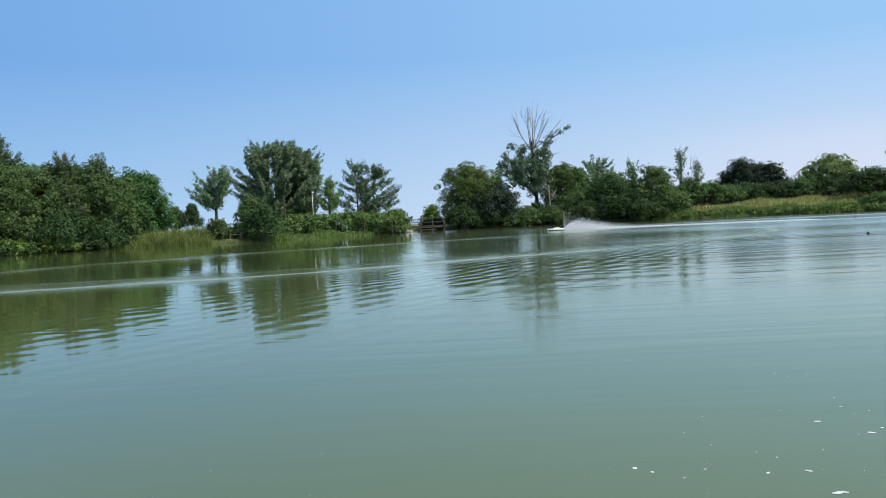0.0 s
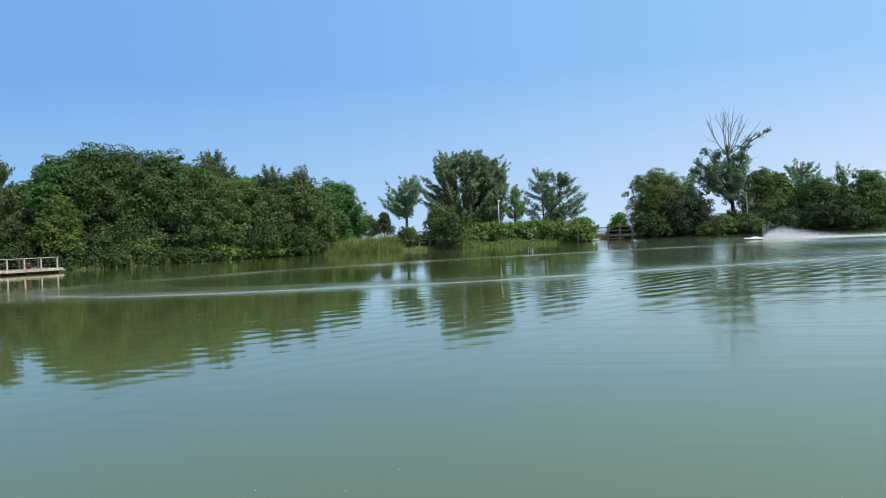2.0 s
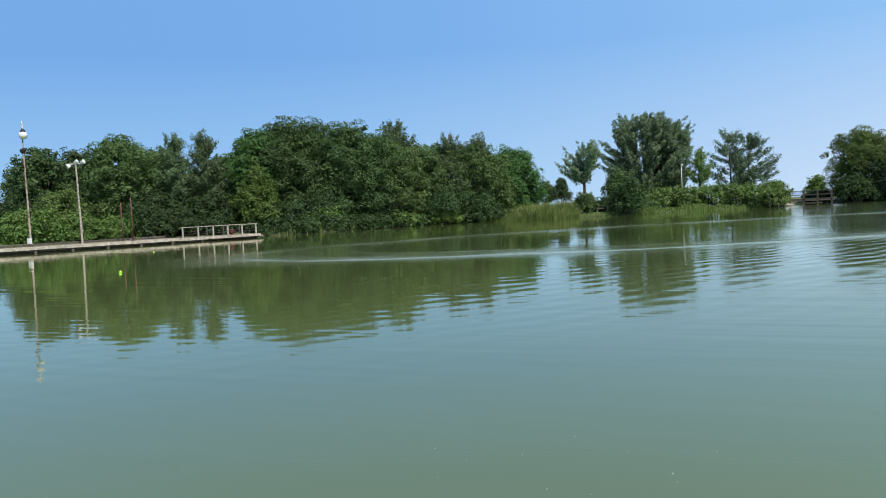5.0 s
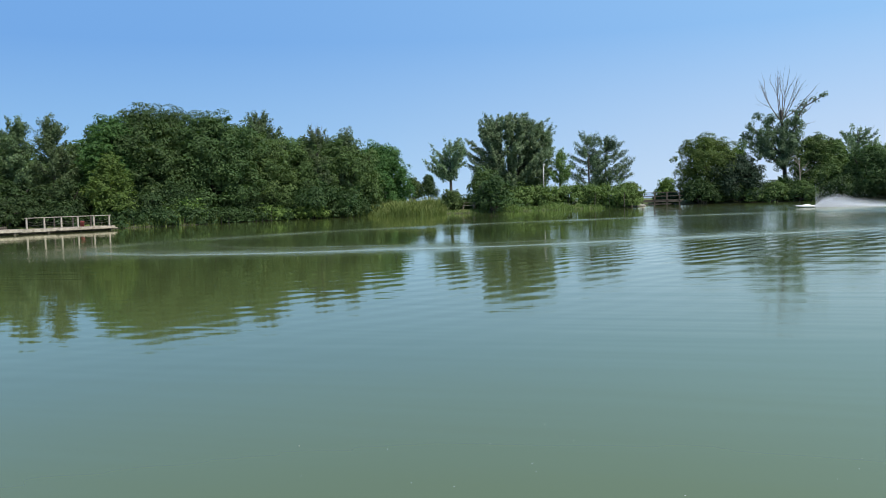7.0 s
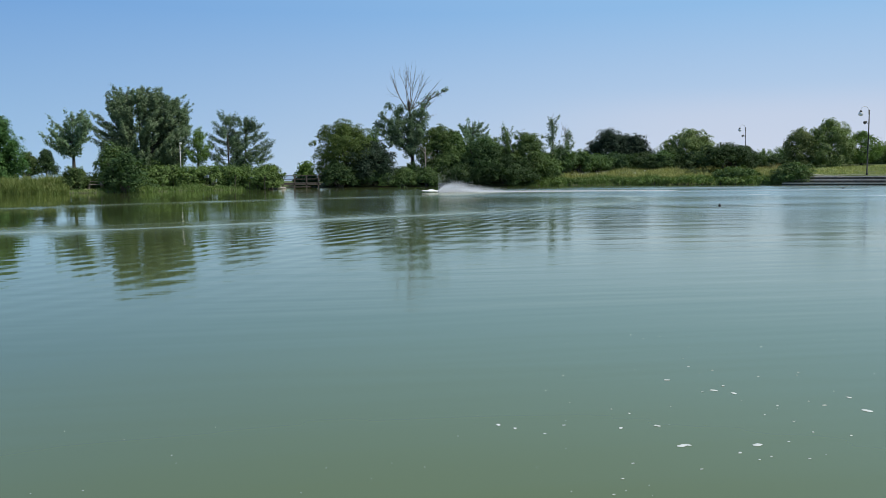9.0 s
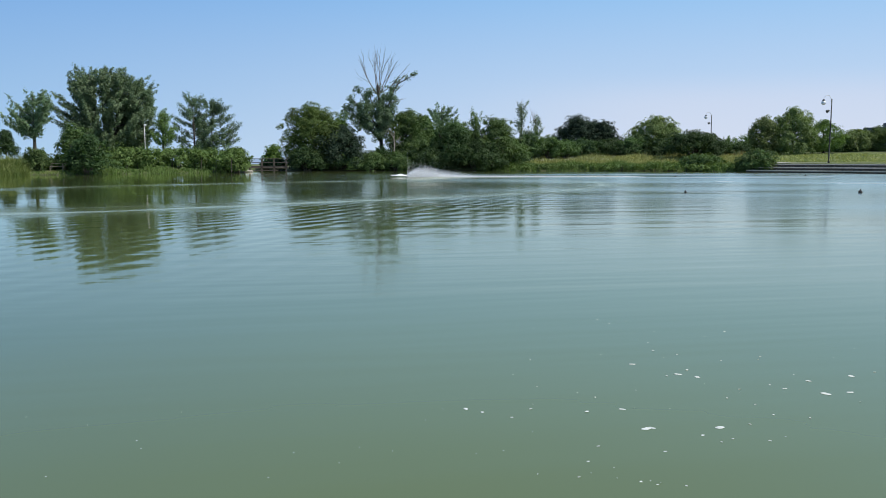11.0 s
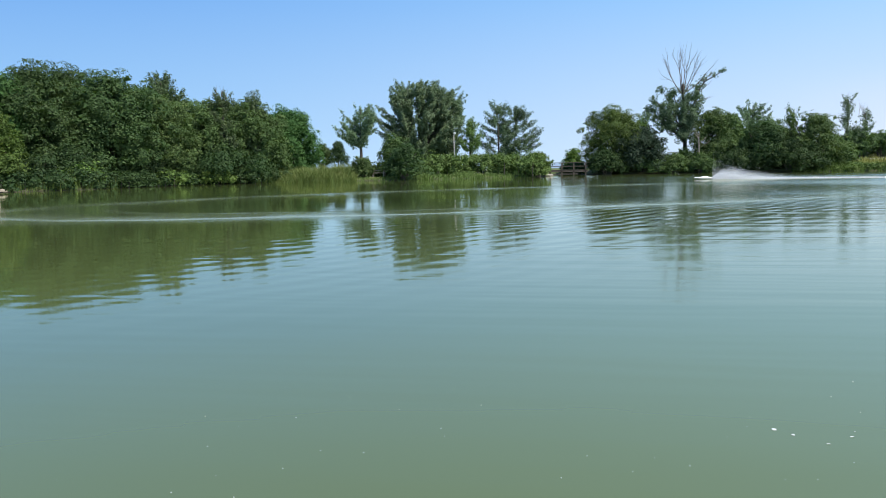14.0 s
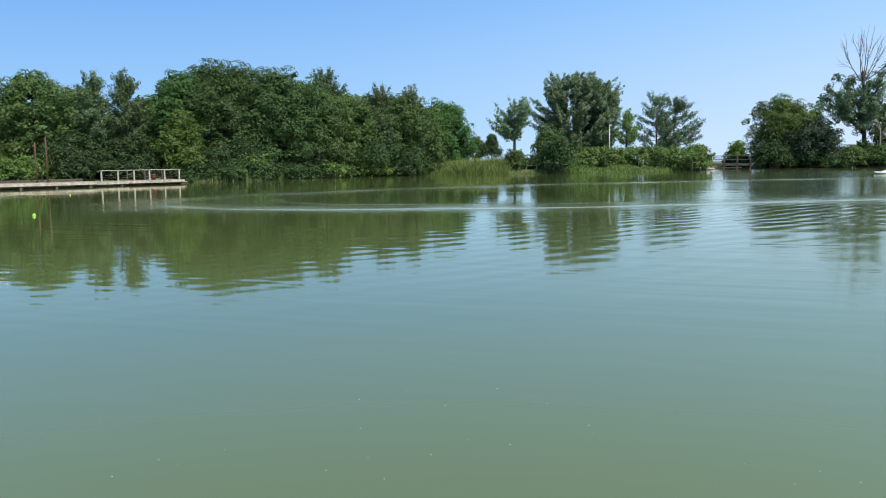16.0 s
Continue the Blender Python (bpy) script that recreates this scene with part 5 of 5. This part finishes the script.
def steel_post(along, back, tall):
    ob = thing("mooring_post", on_dock(along, back), "slim upright rusty steel post on the dock", "post", "posts on the dock")
    part("tube", lathe([(0.05, 0), (0.05, tall), (0.03, tall + 0.02)], 10), M_RUST, ob, smooth=True)
    part("base_plate", box(bmesh.new(), (0, 0, 0.012), (0.25, 0.25, 0.024), 0.004), M_RUST, ob)


steel_post(12.1, 0.35, 2.95)
steel_post(11.3, 0.35, 3.35)

# red lifebuoy bin behind the rail
ob = thing("bin", on_dock(1.75, 1.9, DECK_LOW), "small red plastic bin standing on the dock", "bin")
part("body", lathe([(0.16, 0), (0.19, 0.36), (0.20, 0.38)], 14), M_RED, ob, smooth=True)
part("lid", lathe([(0.205, 0.38), (0.205, 0.42), (0.08, 0.47)], 14), M_RED, ob, smooth=True)


# ---- lamps ----
def flood_head(parent, place, turn, tilt):
    """A floodlight: housing and glass."""
    bm = lathe([(0.05, -0.22), (0.09, -0.2), (0.13, -0.05), (0.20, 0.14), (0.21, 0.16), (0.18, 0.16)], 14)
    head = part("floodlight", bm, M_GREYPAINT, parent, "pale round floodlight head", True)
    head.matrix_basis = Matrix.Translation(place) @ Matrix.Rotation(turn, 4, "Z") @ Matrix.Rotation(tilt, 4, "Y") @ Matrix.Scale(0.85, 4)
    part("glass", lathe([(0.17, 0.165), (0.10, 0.185), (0.0, 0.19)], 14), M_GLOBE, head, smooth=True)


def flood_pole(place, top, label):
    ob = thing("floodlight_pole", place, label, "lamp post", "lamp posts")
    x, y, z = top
    v, f = tubes([[(0, 0, 0, 0.085), (x * 0.2 + 0.03, y * 0.2, z * 0.25, 0.08), (x * 0.55, y * 0.5, z * 0.5, 0.07), (x * 0.8 + 0.03, y * 0.8, z * 0.75, 0.065), (x, y, z, 0.06)]], 10)
    part("pole", mesh_of("pole", v, f, M_DEAD, True), M_DEAD, ob, "bleached wooden pole with rusty foot")
    bm = box(bmesh.new(), (x, y, z + 0.03), (1.1, 0.08, 0.08), 0.01, 0.4)
    part("cross_arm", bm, M_GREYPAINT, ob)
    flood_head(ob, (x - 0.5, y - 0.25, z - 0.1), 0.9, 2.4)
    flood_head(ob, (x + 0.05, y, z + 0.16), 0.4, 1.2)
    flood_head(ob, (x + 0.52, y + 0.2, z + 0.14), 0.2, 1.3)


p = on_dock(14.9, 1.1)
flood_pole(p, (-0.06, -0.06, 6.0), "leaning bleached pole with three pale floodlights")


def globe_lamp(place, tall, arm, label, tint, k=1.0):
    """A street lamp whose hook-shaped arm carries a hanging globe."""
    ob = thing("street_lamp", place, label, "street lamp", "lamp posts")
    part("pole", lathe([(0.14 * k, 0), (0.14 * k, 0.25), (0.09 * k, 0.3), (0.075 * k, tall * 0.6), (0.065 * k, tall)], 12), tint, ob, smooth=True)
    a = np.linspace(0, math.pi, 9)
    hook = [(0, 0, tall - 1.0, 0.03), (-0.1 * arm, 0, tall - 0.4, 0.03)] + [(-0.1 * arm - 0.45 * arm * (1 - math.cos(t)), 0, tall - 0.1 + 0.55 * math.sin(t), 0.03) for t in a]
    v, f = tubes([hook, [(0, 0, tall - 0.35, 0.02), (-0.12 * arm, 0, tall - 0.35, 0.02)]], 8)
    part("arm", mesh_of("arm", v, f, M_GREYPAINT, True), M_GREYPAINT, ob)
    end = hook[-1]
    R = 0.30
    globe = part("globe", lathe([(R * math.sin(t), end[2] - 0.12 - R + R * math.cos(t)) for t in np.linspace(0.05, math.pi - 0.02, 12)], 20), M_GLOBE, ob, "shiny pale globe", True)
    globe.location = (end[0], 0, 0)
    cap = part("cap", lathe([(0.20, end[2] - 0.2), (0.14, end[2] - 0.05), (0.05, end[2] + 0.05)], 14), M_STEEL, globe, smooth=True)
    cap.location = (0, 0, 0)
    flood = part("side_floodlight", lathe([(0.08, -0.22), (0.12, -0.18), (0.20, 0.12), (0.21, 0.18), (0.16, 0.19)], 12), M_STEEL, ob, "small dark floodlight on a bracket", True)
    flood.matrix_basis = Matrix.Translation((-0.42 * arm, 0, tall - 1.6)) @ Matrix.Rotation(-2.0, 4, "Y")
    part("bracket", box(bmesh.new(), (-0.1 * arm, 0, tall - 1.72), (0.3, 0.06, 0.06)), M_STEEL, ob)
    return ob


def ground_at(az, d):
    x, y = bearing(az, d)
    return (x, y, float(land(np.array([x]), np.array([y]))[0]))


globe_lamp(ground_at(36.5, 119.0), 8.4, 1.2, "tall dark street lamp with a hanging globe", M_STEEL)
globe_lamp(ground_at(29.3, 165.0), 8.0, 1.2, "far street lamp with a hanging globe behind bushes", M_STEEL)
lamp = globe_lamp(on_dock(18.5, 1.2), 8.6, -0.1, "tall leaning rusty lamp post with a globe beside the dock", M_FLAKED, 0.75)
part("switch_box", box(bmesh.new(), (0.02, -0.12, 0.42), (0.30, 0.22, 0.42), 0.02), M_GREYPAINT, lamp, "small pale metal switch box")
lamp.rotation_euler = Matrix.Rotation(radians(-0.4), 4, Vector((-0.72, 0.69, 0))).to_euler()

ob = thing("light_mast", ground_at(-9.0, 105.5), "thin white light mast among poplars", "lamp post", "lamp posts")
part("pole", lathe([(0.055, 0), (0.04, 5.0)], 10), M_GREYPAINT, ob, smooth=True)
part("lamp_head", box(bmesh.new(), (0.08, 0, 5.1), (0.32, 0.2, 0.22), 0.04), M_WHITE, ob)


# ---- footbridge over the outlet ----
def footbridge():
    x0, x1, y, deck = -4.6, 0.6, 107.0, 0.72
    ob = thing("footbridge", (x0, y, 0), "small dark timber footbridge over the pond's outlet", "bridge")
    L = x1 - x0
    for i in range(int(L / 0.2)):
        part("plank", box(bmesh.new(), (0.1 + i * 0.2, 0.7, deck), (0.185, 1.5, 0.05)), M_TIMBER, ob)
    for yy in (0.05, 1.35):
        part("beam", box(bmesh.new(), (L / 2, yy, deck - 0.15), (L, 0.16, 0.24), 0.01), M_TIMBER, ob)
        for i in range(4):
            part("post", box(bmesh.new(), (0.3 + i * (L - 0.6) / 3, yy, 0.15), (0.16, 0.16, 3.0), 0.012), M_TIMBER, ob)
        part("top_rail", box(bmesh.new(), (L / 2, yy, 1.68), (L + 0.3, 0.16, 0.07), 0.01), M_TIMBER, ob)
        part("mid_rail", box(bmesh.new(), (L / 2, yy, 1.2), (L, 0.06, 0.08), 0.008), M_TIMBER, ob)
    part("brace", box(bmesh.new(), (L / 2, 0.05, 0.2), (L * 0.5, 0.08, 0.12), 0.008), M_TIMBER, ob)


footbridge()


def stone(rng, place, r):
    bm = bmesh.new()
    bmesh.ops.create_icosphere(bm, subdivisions=2, radius=1.0)
    for v in bm.verts:
        n = noise.noise(v.co * 1.7 + Vector(place))
        v.co = Vector((v.co.x * r * (1 + 0.35 * n), v.co.y * r * 0.9 * (1 + 0.3 * n), v.co.z * r * 0.55 * (1 + 0.2 * n)))
    me = bpy.data.meshes.new("stone")
    bm.to_mesh(me)
    bm.free()
    me.materials.append(M_ROCK)
    ob = tagged(new("stone", me), "pale weathered stone at the waterline", "stone", "stones by the bridge")
    ob.location = place


rs = random.Random(9)
for i in range(9):
    a = -3.6 + i * 0.17
    x, y = bearing(a, 101.8 + 0.5 * i + rs.uniform(-0.3, 0.3))
    stone(rs, (x, y, 0.08), rs.uniform(0.3, 0.55))


# ---- concrete steps, path and lawn on the open bank ----
def concrete_steps():
    ob = tagged(new("concrete_steps"), "long low concrete steps down to the water", "steps", kind="structure")
    for i in range(3):
        bm = bmesh.new()
        ring = []
        for s in np.linspace(0, 1, 14):
            az = 31.6 + s * 16.4
            d = np.interp(az, [31, 37, 45, 58], [113.4, 111.4, 106.4, 98.2]) - 0.8 + i * 0.9
            ring.append((bearing(az, d), bearing(az, d + (0.9 if i < 2 else 1.6))))
        top, low = 0.20 + 0.40 * i, -0.6
        rows = [[bm.verts.new((*a, low)), bm.verts.new((*a, top)), bm.verts.new((*b, top)), bm.verts.new((*b, low))] for a, b in ring]
        for p, q in zip(rows, rows[1:]):
            for k in range(4):
                bm.faces.new((p[k], q[k], q[(k + 1) % 4], p[(k + 1) % 4]))
        bm.faces.new(rows[0]), bm.faces.new(rows[-1][::-1])
        part("riser", bm, M_DARK_GREY, ob, "dark concrete riser")
        tread = []
        for a, b in ring:
            out = Vector(a) * 0.9985
            tread.append([(*out, top - 0.02), (*out, top + 0.11), (*b, top + 0.11), (*b, top - 0.02)])
        bm = bmesh.new()
        rows = [[bm.verts.new(q) for q in row] for row in tread]
        for p, q in zip(rows, rows[1:]):
            for k in range(4):
                bm.faces.new((p[k], q[k], q[(k + 1) % 4], p[(k + 1) % 4]))
        bm.faces.new(rows[0]), bm.faces.new(rows[-1][::-1])
        part("tread", bm, M_CONCRETE, ob)


concrete_steps()
path_v, path_f = [], []
for s in np.linspace(0, 1, 40):
    az = 32.6 + s * 16
    d = np.interp(az, [31, 37, 45, 58], [113.4, 111.4, 106.4, 98.2])
    for k in (3.2, 6.0):
        x, y = bearing(az, d + k)
        path_v.append((x, y, float(land(np.array([x]), np.array([y]))[0]) + 0.12))
path_f = [(2 * i, 2 * i + 1, 2 * i + 3, 2 * i + 2) for i in range(39)]
tagged(new("pavement", mesh_of("pavement", path_v, path_f, M_CONCRETE)), "pale concrete path above the steps", "path", kind="structure")

# ---- small table on the reedy bank ----
ob = thing("picnic_table", ground_at(-14.3, 94.3), "small grey picnic table in long grass", "table")
part("tabletop", box(bmesh.new(), (0, 0, 0.74), (1.8, 0.75, 0.06), 0.01), M_RAIL, ob)
for sy in (-0.65, 0.65):
    part("bench_board", box(bmesh.new(), (0, sy, 0.44), (1.8, 0.26, 0.05), 0.01), M_RAIL, ob)
for sx in (-0.65, 0.65):
    part("leg", box(bmesh.new(), (sx, 0, 0.35), (0.09, 1.2, 0.72), 0.01), M_RAIL, ob)

# ---- far building ----
ob = thing("building", (*bearing(40.9, 172.0), 0.8), "low grey flat-roofed building behind far trees", "building")
part("wall", box(bmesh.new(), (0, 0, 3.1), (13.0, 7.0, 6.2), 0.05), M_WALL, ob)
part("roof", box(bmesh.new(), (0, 0, 6.45), (13.6, 7.6, 0.5), 0.05), M_ROOF, ob)
part("plant_room", box(bmesh.new(), (-2.5, 0, 7.1), (4.0, 3.0, 0.8), 0.05), M_ROOF, ob, "low grey box on the flat roof")


# ---- model speedboat, its plume and its wake ----
BOAT_AZ, BOAT_D = 8.0, 76.0


def speedboat():
    bx, by = bearing(BOAT_AZ, BOAT_D)
    ob = thing("model_boat", (bx, by, 0.02), "white model speedboat skimming over the pond", "model boat", turn=math.radians(184))
    bm = bmesh.new()
    rows = []
    for s, wide, keel, deck in ((-0.72, 0.20, 0.0, 0.16), (-0.4, 0.22, -0.01, 0.17), (0.0, 0.21, 0.0, 0.17), (0.4, 0.16, 0.03, 0.17), (0.65, 0.08, 0.09, 0.17), (0.8, 0.012, 0.14, 0.16)):
        rows.append([bm.verts.new(q) for q in ((s, 0, keel), (s, wide * 0.85, keel + 0.04), (s, wide, deck - 0.04), (s, wide * 0.6, deck), (s, 0, deck + 0.02), (s, -wide * 0.6, deck), (s, -wide, deck - 0.04), (s, -wide * 0.85, keel + 0.04))])
    for p, q in zip(rows, rows[1:]):
        for k in range(8):
            bm.faces.new((p[k], q[k], q[(k + 1) % 8], p[(k + 1) % 8]))
    bm.faces.new(rows[0]), bm.faces.new(rows[-1][::-1])
    part("hull", bm, M_WHITE, ob, smooth=True)
    bm = bmesh.new()
    bmesh.ops.create_uvsphere(bm, u_segments=14, v_segments=8, radius=1.0)
    bmesh.ops.transform(bm, matrix=Matrix.Translation((-0.1, 0, 0.18)) @ Matrix.Diagonal((0.36, 0.11, 0.10, 1)), verts=bm.verts)
    part("cowl", bm, M_WHITE, ob, smooth=True)
    part("transom", box(bmesh.new(), (-0.76, 0, 0.07), (0.08, 0.22, 0.10), 0.02), M_BLACK, ob, "dark drive unit")
    return ob


speedboat()


def spray():
    rng = np.random.default_rng(12)
    bx, by = bearing(BOAT_AZ, BOAT_D)
    n = 230000
    s = rng.beta(1.0, 2.3, n) * 7.0
    rise = 1.75 * np.sin(np.clip(s / 3.0, 0, 1) * math.pi * 0.62 + 0.12) * np.exp(-s / 5.0)
    z = np.abs(rise * rng.beta(0.45, 2.3, n)) + 0.01
    mist = rng.uniform(0, 1, n) < 0.06
    z = np.where(mist, rng.exponential(0.5, n) * np.exp(-s / 6.0), z)
    # behind the plume a low strip of froth
    tail = rng.uniform(0, 1, n) < 0.3
    s = np.where(tail, 3.0 + 19.0 * rng.uniform(0, 1, n) ** 1.3, s)
    z = np.where(tail, 0.01 + rng.exponential(0.05, n) * np.exp(-s / 14), z)
    p = np.stack([bx + 0.75 + s, by + rng.normal(0, 0.10 + 0.05 * s, n) - 0.02 * s - 0.004 * s * s, z], -1)
    size = rng.uniform(0.010, 0.029, (n, 1)) * np.where(tail, 1.0, np.exp(-s / 9))[:, None]
    d = [rng.normal(0, 1, (n, 3)) for _ in range(3)]
    v = np.stack([p + size * q / np.linalg.norm(q, axis=1, keepdims=True) for q in d], 1).reshape(-1, 3)
    me = mesh_of("spray", v, np.arange(3 * n).reshape(-1, 3), M_SPRAY)
    tagged(new("spray", me), "white plume of spray behind the boat", "spray", kind="stuff")


spray()


def foam_patch(rng, x, y, r, wide=1.15):
    r = 1.65 * r
    n = 11
    a = np.linspace(0, 2 * np.pi, n, endpoint=False)
    q = r * (1 + 0.28 * np.sin(2 * a + rng.uniform(0, 6)) + rng.uniform(-0.15, 0.15, n))
    ring = np.stack([x + wide * q * np.cos(a), y + q * np.sin(a), np.full(n, 0.0015)], -1)
    inner = np.stack([x + 0.7 * wide * q * np.cos(a), y + 0.7 * q * np.sin(a), np.full(n, 0.0015 + 0.06 * r)], -1)
    v = np.concatenate([ring, inner, [[x, y, 0.0015 + 0.07 * r]]])
    f = [(i, (i + 1) % n, n + (i + 1) % n, n + i) for i in range(n)] + [(n + i, n + (i + 1) % n, 2 * n, 2 * n) for i in range(n)]
    return v, f


def floating_foam():
    rng = np.random.default_rng(21)
    big = [(25.7, 5.13, 0.038), (26.1, 5.15, 0.028), (27.7, 6.54, 0.035), (37.1, 6.38, 0.045), (12.8, 5.37, 0.026), (30.6, 5.29, 0.038), (24.6, 6.77, 0.03), (29.0, 6.5, 0.03), (36.0, 6.7, 0.025),
           (24.0, 5.5, 0.028), (21.5, 5.4, 0.022), (34.6, 6.4, 0.02), (14.0, 5.3, 0.018), (17.5, 5.4, 0.015), (28.3, 6.7, 0.02), (29.5, 5.1, 0.016), (26.0, 7.3, 0.014), (38.5, 7.0, 0.035), (38.5, 6.5, 0.03)]
    spots = [(*bearing(a, d), 0.40 * r) for a, d, r in big]
    for _ in range(60):
        a, d = rng.normal(28, 7), rng.uniform(4.2, 9.0)
        spots.append((*bearing(a, d), rng.uniform(0.0016, 0.0055)))
    for _ in range(34):
        a, d = rng.uniform(-45, 22), rng.uniform(4.0, 6.0)
        spots.append((*bearing(a, d), rng.uniform(0.0012, 0.0026)))
    V, F, n = [], [], 0
    for x, y, r in spots:
        v, f = foam_patch(rng, x, y, r)
        V.append(v)
        F += [tuple(i + n for i in face[:4]) for face in f if len(set(face)) == 4]
        n += len(v)
    v = np.concatenate(V)
    bm = bmesh.new()
    made = [bm.verts.new(p) for p in v]
    for face in F:
        bm.faces.new([made[i] for i in face])
    k = 0
    for _ in spots:
        bm.faces.new([made[k + 11 + i] for i in range(11)])
        k += 23
    me = bpy.data.meshes.new("foam")
    bm.to_mesh(me)
    bm.free()
    me.materials.append(M_FOAM)
    tagged(new("foam", me), "small white flecks of foam floating on the water", "foam", kind="stuff")


floating_foam()


def buoy(az, d, mat, tall, label):
    x, y = bearing(az, d)
    ob = thing("buoy", (x, y, 0), label, "buoy", "buoys on the pond")
    k = tall / 0.16
    part("float", lathe([(0.02 * k, -0.07 * k), (0.06 * k, -0.03 * k), (0.075 * k, 0.02 * k), (0.07 * k, 0.06 * k), (0.045 * k, 0.09 * k), (0.02 * k, 0.10 * k)], 14), mat, ob, smooth=True)
    part("eyelet", lathe([(0.018 * k, 0.095 * k), (0.02 * k, 0.13 * k), (0.008 * k, 0.14 * k)], 10), mat, ob, smooth=True)


buoy(27.8, 43.2, M_BLACK, 0.15, "small dark buoy floating on the pond")
buoy(27.1, 81.0, M_BLACK, 0.16, "small dark buoy floating on the pond")
buoy(38.4, 46.2, M_BLACK, 0.22, "dark bottle-shaped buoy floating on the pond")
buoy(35.2, 90.0, M_BLACK, 0.2, "small dark buoy floating on the pond")
buoy(-47.5, 30.8, M_LIME, 0.13, "bright lime-green float on the pond")
buoy(-45.35, 50.5, M_LIME, 0.10, "small pale lime float on the pond")
